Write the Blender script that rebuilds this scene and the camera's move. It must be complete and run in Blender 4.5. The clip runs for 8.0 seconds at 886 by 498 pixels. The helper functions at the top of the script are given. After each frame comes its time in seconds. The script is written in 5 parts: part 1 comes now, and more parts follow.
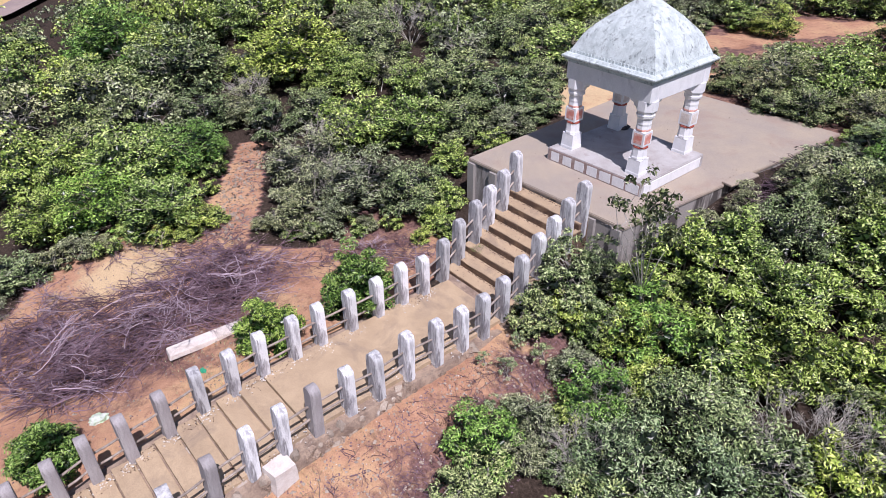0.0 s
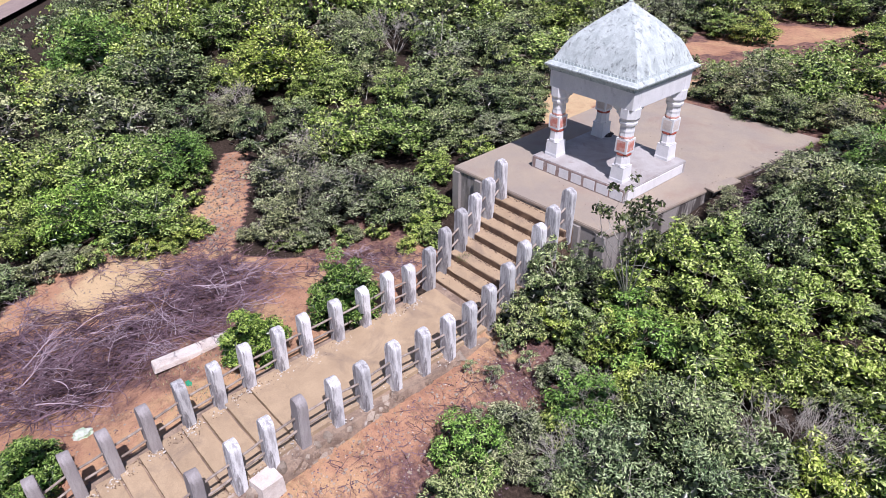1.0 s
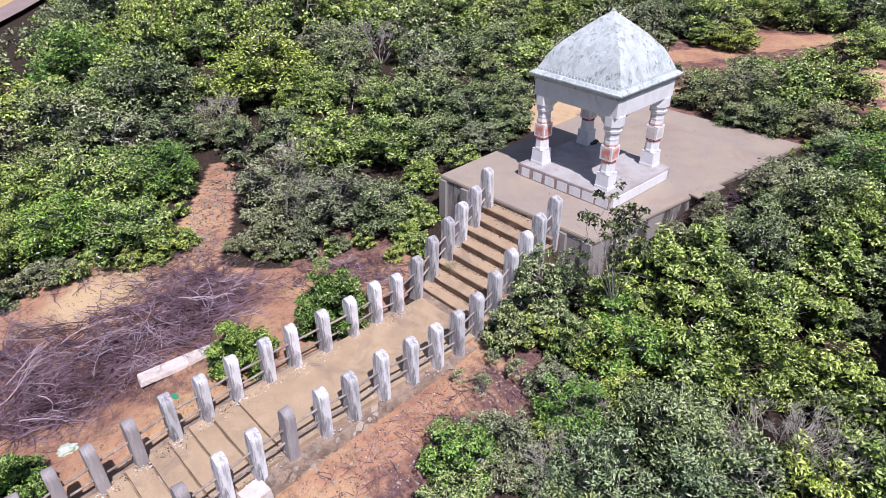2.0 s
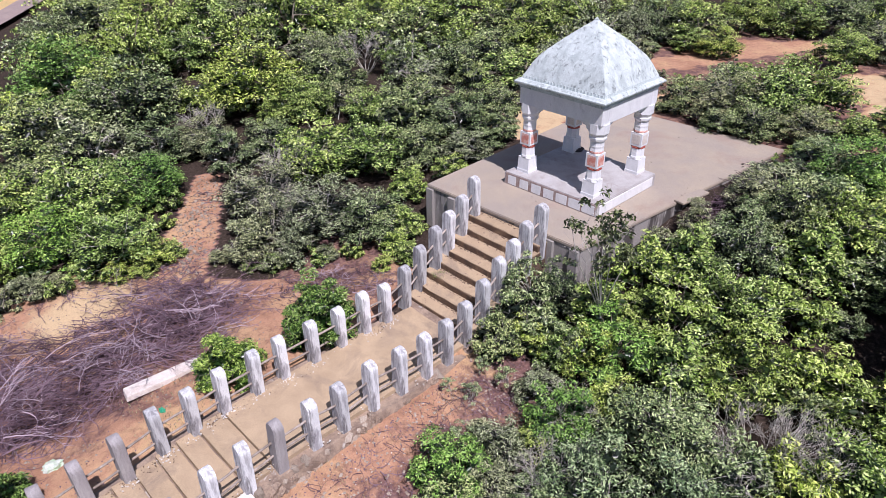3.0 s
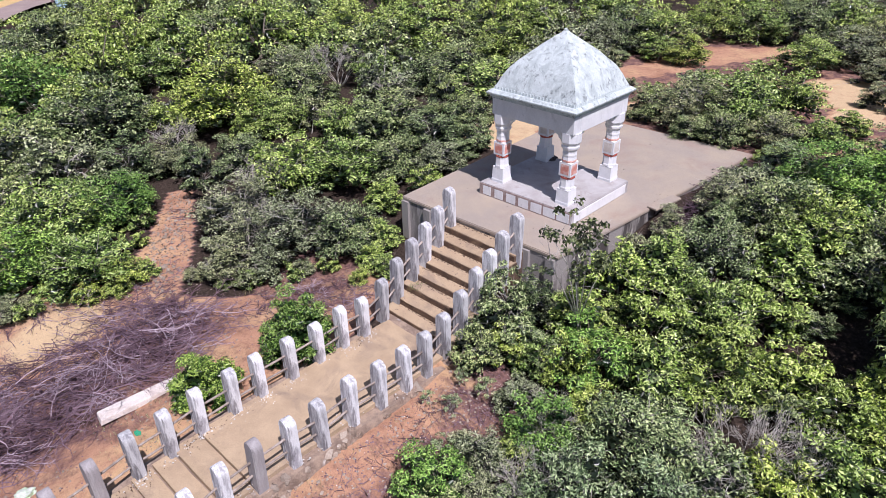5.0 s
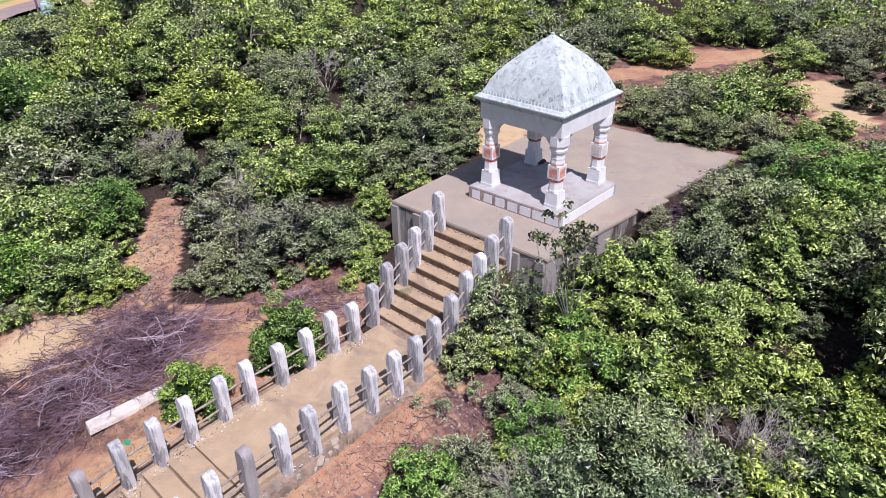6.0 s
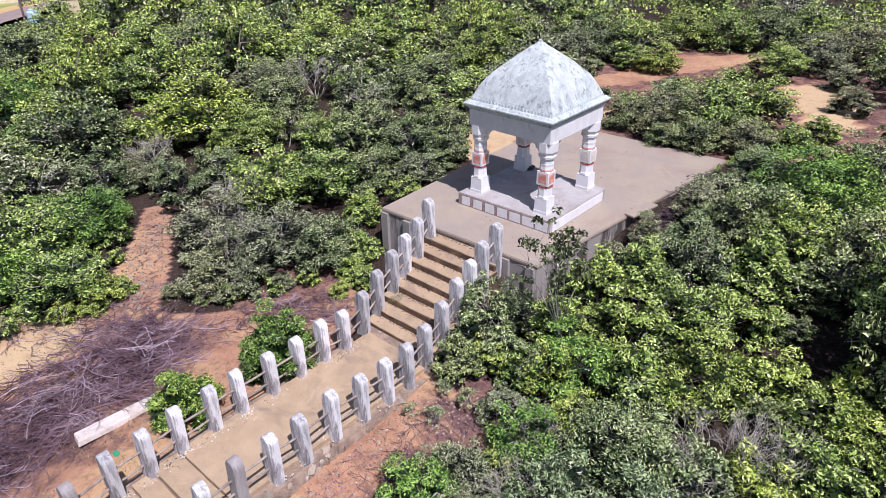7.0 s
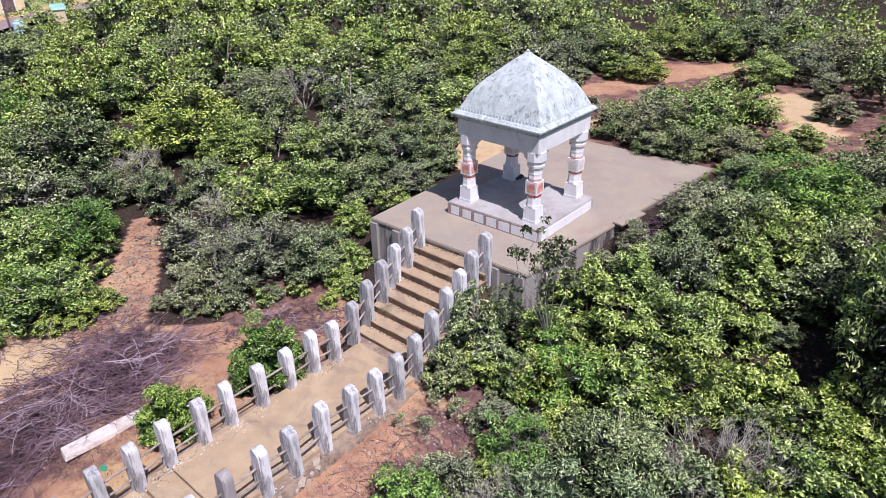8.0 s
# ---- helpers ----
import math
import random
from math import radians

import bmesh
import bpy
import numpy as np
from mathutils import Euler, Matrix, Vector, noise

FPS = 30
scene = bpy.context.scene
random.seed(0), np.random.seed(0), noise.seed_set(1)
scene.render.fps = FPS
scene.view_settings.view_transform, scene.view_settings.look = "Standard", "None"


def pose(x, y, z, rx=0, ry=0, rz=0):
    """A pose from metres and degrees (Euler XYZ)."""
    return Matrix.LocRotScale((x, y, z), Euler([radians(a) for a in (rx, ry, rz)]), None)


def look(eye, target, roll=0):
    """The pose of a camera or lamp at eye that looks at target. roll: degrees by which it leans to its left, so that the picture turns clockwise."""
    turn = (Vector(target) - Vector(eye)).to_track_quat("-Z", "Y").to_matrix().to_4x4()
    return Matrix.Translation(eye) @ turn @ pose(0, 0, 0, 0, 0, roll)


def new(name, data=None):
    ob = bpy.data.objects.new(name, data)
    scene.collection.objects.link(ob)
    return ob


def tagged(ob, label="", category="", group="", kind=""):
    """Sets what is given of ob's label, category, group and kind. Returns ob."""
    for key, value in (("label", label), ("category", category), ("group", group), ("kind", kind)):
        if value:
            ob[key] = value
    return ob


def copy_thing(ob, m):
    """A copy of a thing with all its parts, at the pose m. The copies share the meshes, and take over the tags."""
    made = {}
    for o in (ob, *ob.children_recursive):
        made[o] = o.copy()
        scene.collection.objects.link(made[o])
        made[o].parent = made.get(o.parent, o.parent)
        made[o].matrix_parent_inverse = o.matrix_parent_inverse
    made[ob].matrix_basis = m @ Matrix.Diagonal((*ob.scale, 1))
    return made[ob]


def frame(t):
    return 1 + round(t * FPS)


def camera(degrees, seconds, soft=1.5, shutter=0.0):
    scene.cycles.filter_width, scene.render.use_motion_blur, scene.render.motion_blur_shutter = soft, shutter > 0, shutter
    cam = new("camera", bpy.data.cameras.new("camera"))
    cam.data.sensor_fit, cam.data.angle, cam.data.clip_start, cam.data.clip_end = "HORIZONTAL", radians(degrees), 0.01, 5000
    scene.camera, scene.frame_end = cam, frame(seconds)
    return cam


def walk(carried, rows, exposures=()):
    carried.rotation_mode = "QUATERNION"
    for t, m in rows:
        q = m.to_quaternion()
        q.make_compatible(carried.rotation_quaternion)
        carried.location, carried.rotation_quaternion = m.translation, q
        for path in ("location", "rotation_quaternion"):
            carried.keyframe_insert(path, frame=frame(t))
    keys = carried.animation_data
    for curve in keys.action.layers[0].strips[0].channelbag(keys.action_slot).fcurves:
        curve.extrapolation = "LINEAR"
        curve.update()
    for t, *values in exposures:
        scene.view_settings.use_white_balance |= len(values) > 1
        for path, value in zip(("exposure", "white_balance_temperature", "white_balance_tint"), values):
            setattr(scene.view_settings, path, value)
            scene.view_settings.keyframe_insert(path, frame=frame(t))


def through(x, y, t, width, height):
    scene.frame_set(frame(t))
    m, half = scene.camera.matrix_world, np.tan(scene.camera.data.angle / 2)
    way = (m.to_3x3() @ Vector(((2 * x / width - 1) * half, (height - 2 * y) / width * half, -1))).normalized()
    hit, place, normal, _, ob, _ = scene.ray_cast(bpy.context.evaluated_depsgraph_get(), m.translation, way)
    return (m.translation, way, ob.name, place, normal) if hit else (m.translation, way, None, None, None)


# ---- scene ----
cam = camera(67.18, 8.0, soft=0.5)
PATH = [
    (0.0, pose(9.792, -15.050, 7.730, 57.295, 0.109, 49.533)),
    (0.5, pose(9.803, -15.036, 7.756, 57.590, 0.105, 48.872)),
    (1.0, pose(9.813, -15.022, 7.779, 57.878, 0.107, 48.248)),
    (1.5, pose(9.824, -15.010, 7.797, 58.193, 0.110, 47.656)),
    (3.0, pose(9.848, -14.978, 7.836, 59.209, 0.268, 45.841)),
    (3.5, pose(9.850, -14.965, 7.843, 59.503, 0.334, 45.233)),
    (4.0, pose(9.855, -14.953, 7.853, 59.727, 0.433, 44.648)),
    (4.5, pose(9.857, -14.942, 7.861, 59.905, 0.519, 44.050)),
    (6.0, pose(9.876, -14.923, 7.890, 60.350, 0.755, 42.444)),
    (6.5, pose(9.881, -14.915, 7.903, 60.544, 0.799, 41.988)),
    (7.0, pose(9.887, -14.910, 7.920, 60.815, 0.810, 41.510)),
    (7.5, pose(9.894, -14.906, 7.938, 61.153, 0.781, 41.043)),
    (8.0, pose(9.902, -14.900, 7.954, 61.536, 0.764, 40.568)),
]
walk(cam, PATH, [(0.0, 0.09, 6090, 23), (8.0, 0.09, 6090, 23)])

# ---- sky and sun ----
SUN_WAY = Vector((0.58, -0.23, 1.0)).normalized()
world = bpy.data.worlds.new("world")
scene.world = world
world.use_nodes = True
wn = world.node_tree
sky = wn.nodes.new("ShaderNodeTexSky")
sky.sky_type = "NISHITA"
sky.sun_disc = False
sky.sun_elevation = math.asin(SUN_WAY.z)
sky.sun_rotation = math.atan2(SUN_WAY.x, SUN_WAY.y)
wn.links.new(sky.outputs["Color"], wn.nodes["Background"].inputs["Color"])
wn.nodes["Background"].inputs["Strength"].default_value = 0.072
sun = new("sun", bpy.data.lights.new("sun", "SUN"))
sun.data.energy = 5.0
sun.data.angle = radians(0.5)
sun.data.color = (1.0, 0.965, 0.92)
sun.matrix_world = look(SUN_WAY * 60, (0, 0, 0))


# ---- materials ----
def ramp(nt, fac, stops):
    node = nt.nodes.new("ShaderNodeValToRGB")
    el = node.color_ramp.elements
    while len(el) < len(stops):
        el.new(0.5)
    for e, (pos, col) in zip(el, stops):
        e.position = pos
        e.color = (*col, 1) if len(col) == 3 else col
    nt.links.new(fac, node.inputs["Fac"])
    return node.outputs["Color"]


def noise_at(nt, scale, detail=5.0, rough=0.6, stretch=(1, 1, 1), warp=0.0):
    co = nt.nodes.new("ShaderNodeTexCoord")
    mp = nt.nodes.new("ShaderNodeMapping")
    mp.inputs["Scale"].default_value = stretch
    nt.links.new(co.outputs["Object"], mp.inputs["Vector"])
    n = nt.nodes.new("ShaderNodeTexNoise")
    n.inputs["Scale"].default_value = scale
    n.inputs["Detail"].default_value = detail
    n.inputs["Roughness"].default_value = rough
    n.inputs["Distortion"].default_value = warp
    nt.links.new(mp.outputs["Vector"], n.inputs["Vector"])
    return n.outputs["Fac"]


def mixed(nt, fac, a, b, kind="MIX"):
    m = nt.nodes.new("ShaderNodeMix")
    m.data_type, m.blend_type = "RGBA", kind
    if isinstance(fac, float):
        m.inputs[0].default_value = fac
    else:
        nt.links.new(fac, m.inputs[0])
    for sock, v in ((m.inputs[6], a), (m.inputs[7], b)):
        if isinstance(v, tuple):
            sock.default_value = (*v, 1)
        else:
            nt.links.new(v, sock)
    return m.outputs[2]


def material(name, rough=0.9, spec=0.3):
    m = bpy.data.materials.new(name)
    m.use_nodes = True
    b = m.node_tree.nodes["Principled BSDF"]
    b.inputs["Roughness"].default_value = rough
    b.inputs["Specular IOR Level"].default_value = spec
    return m, m.node_tree, b


def bump(nt, b, height, strength, dist=0.02):
    n = nt.nodes.new("ShaderNodeBump")
    n.inputs["Strength"].default_value = strength
    n.inputs["Distance"].default_value = dist
    nt.links.new(height, n.inputs["Height"])
    nt.links.new(n.outputs["Normal"], b.inputs["Normal"])


def surface(name, base, spots, spot_scale=2.0, lo=0.42, hi=0.62, grain=40.0, stretch=(1, 1, 1), rough=0.9,
            dirt=None, dirt_scale=0.7, dirt_lo=0.5, dirt_hi=0.7, relief=0.4, dist=0.01, vary=0.0, warp=0.3, speck=1.0):
    """Base colour with stains at two scales, fine grain and relief."""
    m, nt, b = material(name, rough)
    f1 = noise_at(nt, spot_scale, 6, 0.65, stretch, warp)
    k = ramp(nt, f1, [(lo, (0, 0, 0)), (hi, (1, 1, 1))])
    col = mixed(nt, k, base, spots)
    if dirt:
        f2 = noise_at(nt, dirt_scale, 6, 0.7, stretch, 0.6)
        k2 = ramp(nt, f2, [(dirt_lo, (0, 0, 0)), (dirt_hi, (1, 1, 1))])
        col = mixed(nt, k2, col, dirt)
    g = noise_at(nt, grain, 3, 0.7)
    gr = ramp(nt, g, [(0.3, (1 - 0.22 * speck,) * 3), (0.7, (1 + 0.12 * speck,) * 3)])
    col = mixed(nt, 1.0, col, gr, "MULTIPLY")
    if vary:
        info = nt.nodes.new("ShaderNodeObjectInfo")
        v = ramp(nt, info.outputs["Random"], [(0.0, (1 - vary,) * 3), (1.0, (1 + vary * 0.6,) * 3)])
        col = mixed(nt, 1.0, col, v, "MULTIPLY")
    nt.links.new(col, b.inputs["Base Color"])
    bump(nt, b, mixed(nt, 0.5, g, f1), relief, dist)
    return m


M_WHITE = surface("weathered_whitewash", (0.77, 0.77, 0.79), (0.66, 0.665, 0.685), 2.6, 0.44, 0.70, 30, (1, 1, 0.45),
                  0.85, (0.50, 0.50, 0.52), 3.4, 0.62, 0.76, 0.2, speck=0.35)
M_ROOF = surface("lichened_lime_roof", (0.565, 0.625, 0.63), (0.415, 0.47, 0.475), 4.2, 0.42, 0.62, 26, (1, 1, 0.6),
                 0.9, (0.22, 0.245, 0.25), 8.0, 0.545, 0.66, 0.6, 0.015, warp=0.9, speck=0.6)
M_POST = surface("flaking_whitewash_on_concrete", (0.71, 0.71, 0.73), (0.36, 0.35, 0.375), 5.5, 0.44, 0.58, 45, (1.6, 1.6, 0.30),
                 0.92, (0.10, 0.09, 0.095), 3.2, 0.54, 0.66, 0.6, 0.012, vary=0.30)
M_POST_BARE = surface("bare_grey_concrete", (0.36, 0.33, 0.335), (0.48, 0.455, 0.455), 4.0, 0.45, 0.66, 50, (1.6, 1.6, 0.3),
                      0.95, (0.12, 0.11, 0.11), 3.0, 0.58, 0.72, 0.6, 0.01, vary=0.15)
M_RED = surface("faded_red_paint", (0.64, 0.24, 0.19), (0.74, 0.52, 0.46), 9.0, 0.38, 0.62, 40, rough=0.85)
M_DARKRED = surface("dark_red_band", (0.35, 0.07, 0.05), (0.5, 0.2, 0.16), 12.0, 0.45, 0.7, 40, rough=0.85)
M_BRICKRED = surface("red_brown_border", (0.30, 0.215, 0.195), (0.42, 0.35, 0.33), 7.0, 0.40, 0.66, 40)
M_PLAT = surface("sandy_platform_concrete", (0.350, 0.300, 0.258), (0.415, 0.345, 0.270), 0.7, 0.38, 0.66, 60,
                 dirt=(0.33, 0.235, 0.20), dirt_scale=0.45, dirt_lo=0.50, dirt_hi=0.72, relief=0.25)
M_PLINTH = surface("grey_plinth_screed", (0.47, 0.455, 0.46), (0.37, 0.34, 0.335), 1.8, 0.40, 0.66, 50, dirt=(0.26, 0.20, 0.18), dirt_scale=2.4, dirt_lo=0.58, dirt_hi=0.74)
M_WALL = surface("stained_retaining_wall", (0.34, 0.315, 0.30), (0.085, 0.075, 0.072), 1.0, 0.47, 0.57, 40, (1.5, 1.5, 0.25),
                 0.95, (0.55, 0.53, 0.50), 2.2, 0.62, 0.70, 0.5)
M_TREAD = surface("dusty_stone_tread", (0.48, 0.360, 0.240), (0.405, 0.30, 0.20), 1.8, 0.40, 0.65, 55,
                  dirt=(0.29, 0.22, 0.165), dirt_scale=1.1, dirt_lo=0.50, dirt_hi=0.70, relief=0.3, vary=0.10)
# earth brown, darkened so the shade on the risers is in the colour
M_RISER = surface("earthy_shade_toned_stone", (0.15, 0.095, 0.065), (0.085, 0.058, 0.045), 6.0, 0.40, 0.62, 40,
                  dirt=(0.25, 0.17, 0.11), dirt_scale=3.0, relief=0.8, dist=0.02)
M_KERB = surface("rough_rubble_masonry", (0.42, 0.315, 0.24), (0.24, 0.175, 0.14), 3.0, 0.42, 0.62, 30,
                 dirt=(0.60, 0.56, 0.52), dirt_scale=2.2, dirt_lo=0.60, dirt_hi=0.70, relief=1.0, dist=0.03, vary=0.2)
M_RAIL = surface("weathered_rail", (0.42, 0.36, 0.32), (0.26, 0.21, 0.18), 8.0, 0.40, 0.62, 60, rough=0.8, vary=0.2)
M_BARK = surface("grey_brown_bark", (0.20, 0.165, 0.13), (0.33, 0.29, 0.25), 6.0, 0.42, 0.66, 50, (1, 1, 0.3), relief=0.8)
M_TWIG = surface("dead_purple_grey_twigs", (0.118, 0.072, 0.090), (0.235, 0.158, 0.196), 1.2, 0.40, 0.65, 30, vary=0.2)
M_PALETWIG = surface("bleached_dead_twigs", (0.62, 0.58, 0.54), (0.42, 0.38, 0.345), 3.0, 0.40, 0.65, 40)
M_DRYTWIG = surface("grey_pink_dry_twigs", (0.46, 0.365, 0.415), (0.27, 0.20, 0.235), 3.0, 0.40, 0.65, 40)
M_ROCK = surface("pale_field_stone", (0.42, 0.35, 0.29), (0.30, 0.24, 0.19), 6.0, 0.40, 0.65, 40, relief=0.8, vary=0.25)
M_CHIP = surface("lime_chips", (0.70, 0.67, 0.63), (0.48, 0.44, 0.40), 10.0, 0.40, 0.65, 60, vary=0.2)
M_ASPHALT = surface("worn_asphalt", (0.29, 0.225, 0.215), (0.34, 0.27, 0.245), 0.8, 0.40, 0.65, 60)
M_VERGE = surface("dusty_orange_verge", (0.60, 0.40, 0.19), (0.48, 0.36, 0.17), 0.5, 0.40, 0.65, 20)
M_GRASS = surface("pale_green_grass", (0.34, 0.37, 0.13), (0.22, 0.29, 0.10), 0.9, 0.40, 0.65, 20)
M_OCHRE = surface("ochre_plaster", (0.66, 0.53, 0.34), (0.74, 0.64, 0.48), 0.9, 0.40, 0.66, 30, dirt=(0.40, 0.32, 0.22), dirt_scale=0.6, dirt_lo=0.56, dirt_hi=0.74)
M_TEAL = surface("teal_sheet_metal", (0.28, 0.56, 0.52), (0.40, 0.62, 0.58), 1.5, 0.40, 0.66, 30, rough=0.5)
M_PALEBLUE = surface("pale_blue_plastic", (0.40, 0.60, 0.74), (0.52, 0.68, 0.78), 3.0, 0.40, 0.66, 30, rough=0.5)
M_BLACK = surface("charred_black", (0.03, 0.03, 0.035), (0.07, 0.06, 0.06), 14.0, 0.4, 0.6, 50)
M_CLOTH = surface("crumpled_pale_plastic", (0.60, 0.63, 0.58), (0.35, 0.52, 0.30), 6.0, 0.45, 0.65, 40, rough=0.5)
M_GREENPLASTIC = surface("green_plastic", (0.03, 0.36, 0.20), (0.05, 0.28, 0.16), 8.0, 0.4, 0.6, 40, rough=0.4)
M_PINKWHITE = surface("sun_bleached_painted_concrete", (0.72, 0.66, 0.62), (0.58, 0.49, 0.44), 3.0, 0.45, 0.68, 40,
                      dirt=(0.33, 0.27, 0.23), dirt_scale=2.5, dirt_lo=0.60, dirt_hi=0.72)


def soil_material():
    """Sandy orange soil with brown litter where the sheet says so; its highest values paint scrub shade near-black."""
    m, nt, b = material("sandy_soil", 0.97, 0.15)
    f = noise_at(nt, 0.55, 8, 0.65, warp=0.5)
    sand = ramp(nt, f, [(0.30, (0.35, 0.185, 0.115)), (0.48, (0.49, 0.275, 0.178)), (0.66, (0.58, 0.38, 0.215))])
    f2 = noise_at(nt, 5.0, 6, 0.7)
    sand = mixed(nt, ramp(nt, f2, [(0.50, (0, 0, 0)), (0.68, (0.7, 0.7, 0.7))]), sand, (0.27, 0.145, 0.10))
    lit = ramp(nt, noise_at(nt, 9.0, 6, 0.75), [(0.35, (0.085, 0.048, 0.046)), (0.52, (0.19, 0.105, 0.095)), (0.68, (0.30, 0.185, 0.16))])
    att = nt.nodes.new("ShaderNodeAttribute")
    att.attribute_name = "litter"
    mask = nt.nodes.new("ShaderNodeMath")
    mask.operation = "ADD"
    nt.links.new(att.outputs["Fac"], mask.inputs[0])
    w = nt.nodes.new("ShaderNodeMath")
    w.operation = "MULTIPLY_ADD"
    nt.links.new(noise_at(nt, 1.7, 7, 0.75), w.inputs[0])
    w.inputs[1].default_value, w.inputs[2].default_value = 1.6, -0.8
    nt.links.new(w.outputs[0], mask.inputs[1])
    k = ramp(nt, mask.outputs[0], [(0.35, (0, 0, 0)), (0.65, (1, 1, 1))])
    col = mixed(nt, k, sand, lit)
    neg = nt.nodes.new("ShaderNodeMath")
    neg.operation = "MULTIPLY"
    neg.inputs[1].default_value = -1.0
    nt.links.new(mask.outputs[0], neg.inputs[0])
    col = mixed(nt, ramp(nt, neg.outputs[0], [(0.05, (0, 0, 0)), (0.45, (1, 1, 1))]), col, (0.62, 0.455, 0.275))
    # scrub floor: humus taken near-black, which paints in the shade of the gaps
    scrub_shade = ramp(nt, mask.outputs[0], [(0.80, (0, 0, 0)), (1.0, (1, 1, 1))])
    col = mixed(nt, scrub_shade, col, ramp(nt, noise_at(nt, 14.0, 6, 0.75), [(0.35, (0.022, 0.016, 0.013)), (0.55, (0.060, 0.043, 0.034)), (0.70, (0.13, 0.095, 0.072))]))
    g = noise_at(nt, 45, 4, 0.75)
    col = mixed(nt, 1.0, col, ramp(nt, g, [(0.3, (0.7, 0.7, 0.7)), (0.7, (1.15, 1.15, 1.15))]), "MULTIPLY")
    nt.links.new(col, b.inputs["Base Color"])
    bump(nt, b, mixed(nt, 0.5, g, f2), 0.9, 0.04)
    return m


def leaf_material(name, dark, mid, light, gloss=0.30, through=0.07):
    """Leaves: colour varied leaf by leaf, sprig by sprig and plant by plant, with light passing through."""
    m, nt, b = material(name, gloss, 0.5)
    geo = nt.nodes.new("ShaderNodeNewGeometry")
    info = nt.nodes.new("ShaderNodeObjectInfo")
    tone = nt.nodes.new("ShaderNodeAttribute")
    tone.attribute_name = "tone"
    f = nt.nodes.new("ShaderNodeMath")
    f.operation = "MULTIPLY_ADD"
    nt.links.new(geo.outputs["Random Per Island"], f.inputs[0])
    f.inputs[1].default_value = 0.84
    nt.links.new(tone.outputs["Fac"], f.inputs[2])
    # dark stop also paints inner shade, pale stop the gloss glints
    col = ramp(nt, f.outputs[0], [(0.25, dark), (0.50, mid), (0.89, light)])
    v = ramp(nt, info.outputs["Random"], [(0.0, (0.86, 0.92, 0.94)), (0.5, (1.09, 1.09, 1.09)), (1.0, (1.22, 1.18, 1.03))])
    col = mixed(nt, 1.0, col, v, "MULTIPLY")
    nt.links.new(col, b.inputs["Base Color"])
    tr = nt.nodes.new("ShaderNodeBsdfTranslucent")
    nt.links.new(mixed(nt, 1.0, col, (1.0, 1.15, 0.5), "MULTIPLY"), tr.inputs["Color"])
    mx = nt.nodes.new("ShaderNodeMixShader")
    mx.inputs[0].default_value = through
    nt.links.new(b.outputs[0], mx.inputs[1])
    nt.links.new(tr.outputs[0], mx.inputs[2])
    nt.links.new(mx.outputs[0], nt.nodes["Material Output"].inputs["Surface"])
    return m


M_SOIL = soil_material()
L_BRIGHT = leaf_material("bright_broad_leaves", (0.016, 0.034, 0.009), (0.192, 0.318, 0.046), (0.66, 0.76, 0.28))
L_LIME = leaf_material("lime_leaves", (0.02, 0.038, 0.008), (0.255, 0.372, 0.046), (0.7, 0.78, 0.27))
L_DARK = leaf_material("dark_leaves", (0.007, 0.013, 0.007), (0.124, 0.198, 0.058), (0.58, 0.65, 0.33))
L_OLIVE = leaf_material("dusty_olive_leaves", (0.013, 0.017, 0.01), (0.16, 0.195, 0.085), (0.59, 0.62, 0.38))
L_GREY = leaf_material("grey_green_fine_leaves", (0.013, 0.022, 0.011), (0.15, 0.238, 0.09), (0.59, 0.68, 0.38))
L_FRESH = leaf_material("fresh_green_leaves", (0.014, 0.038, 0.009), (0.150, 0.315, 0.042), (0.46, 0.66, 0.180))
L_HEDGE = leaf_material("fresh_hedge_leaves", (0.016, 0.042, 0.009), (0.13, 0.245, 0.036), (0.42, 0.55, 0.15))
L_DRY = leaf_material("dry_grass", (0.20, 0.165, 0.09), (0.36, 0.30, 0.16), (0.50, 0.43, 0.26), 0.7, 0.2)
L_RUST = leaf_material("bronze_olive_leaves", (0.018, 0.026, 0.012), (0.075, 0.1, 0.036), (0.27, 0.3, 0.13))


# ---- building helpers ----
def mesh_object(name, bm, mat):
    me = bpy.data.meshes.new(name)
    bm.to_mesh(me)
    bm.free()
    if mat:
        me.materials.append(mat)
    return new(name, me)


def part(name, bm, mat, parent, label="", smooth=False):
    ob = mesh_object(name, bm, mat)
    ob.parent = parent
    if label:
        tagged(ob, label)
    if smooth:
        for p in ob.data.polygons:
            p.use_smooth = True
    return ob


def shared(name, me, parent, m, label=""):
    """A further piece on a mesh that is there already."""
    ob = new(name, me)
    ob.parent = parent
    ob.matrix_basis = m
    if label:
        tagged(ob, label)
    return ob


def raw(name, verts, faces, mat, smooth=False):
    me = bpy.data.meshes.new(name)
    me.from_pydata([tuple(v) for v in verts], [], faces)
    me.materials.append(mat)
    if smooth:
        me.polygons.foreach_set("use_smooth", [True] * len(me.polygons))
    me.update()
    return me


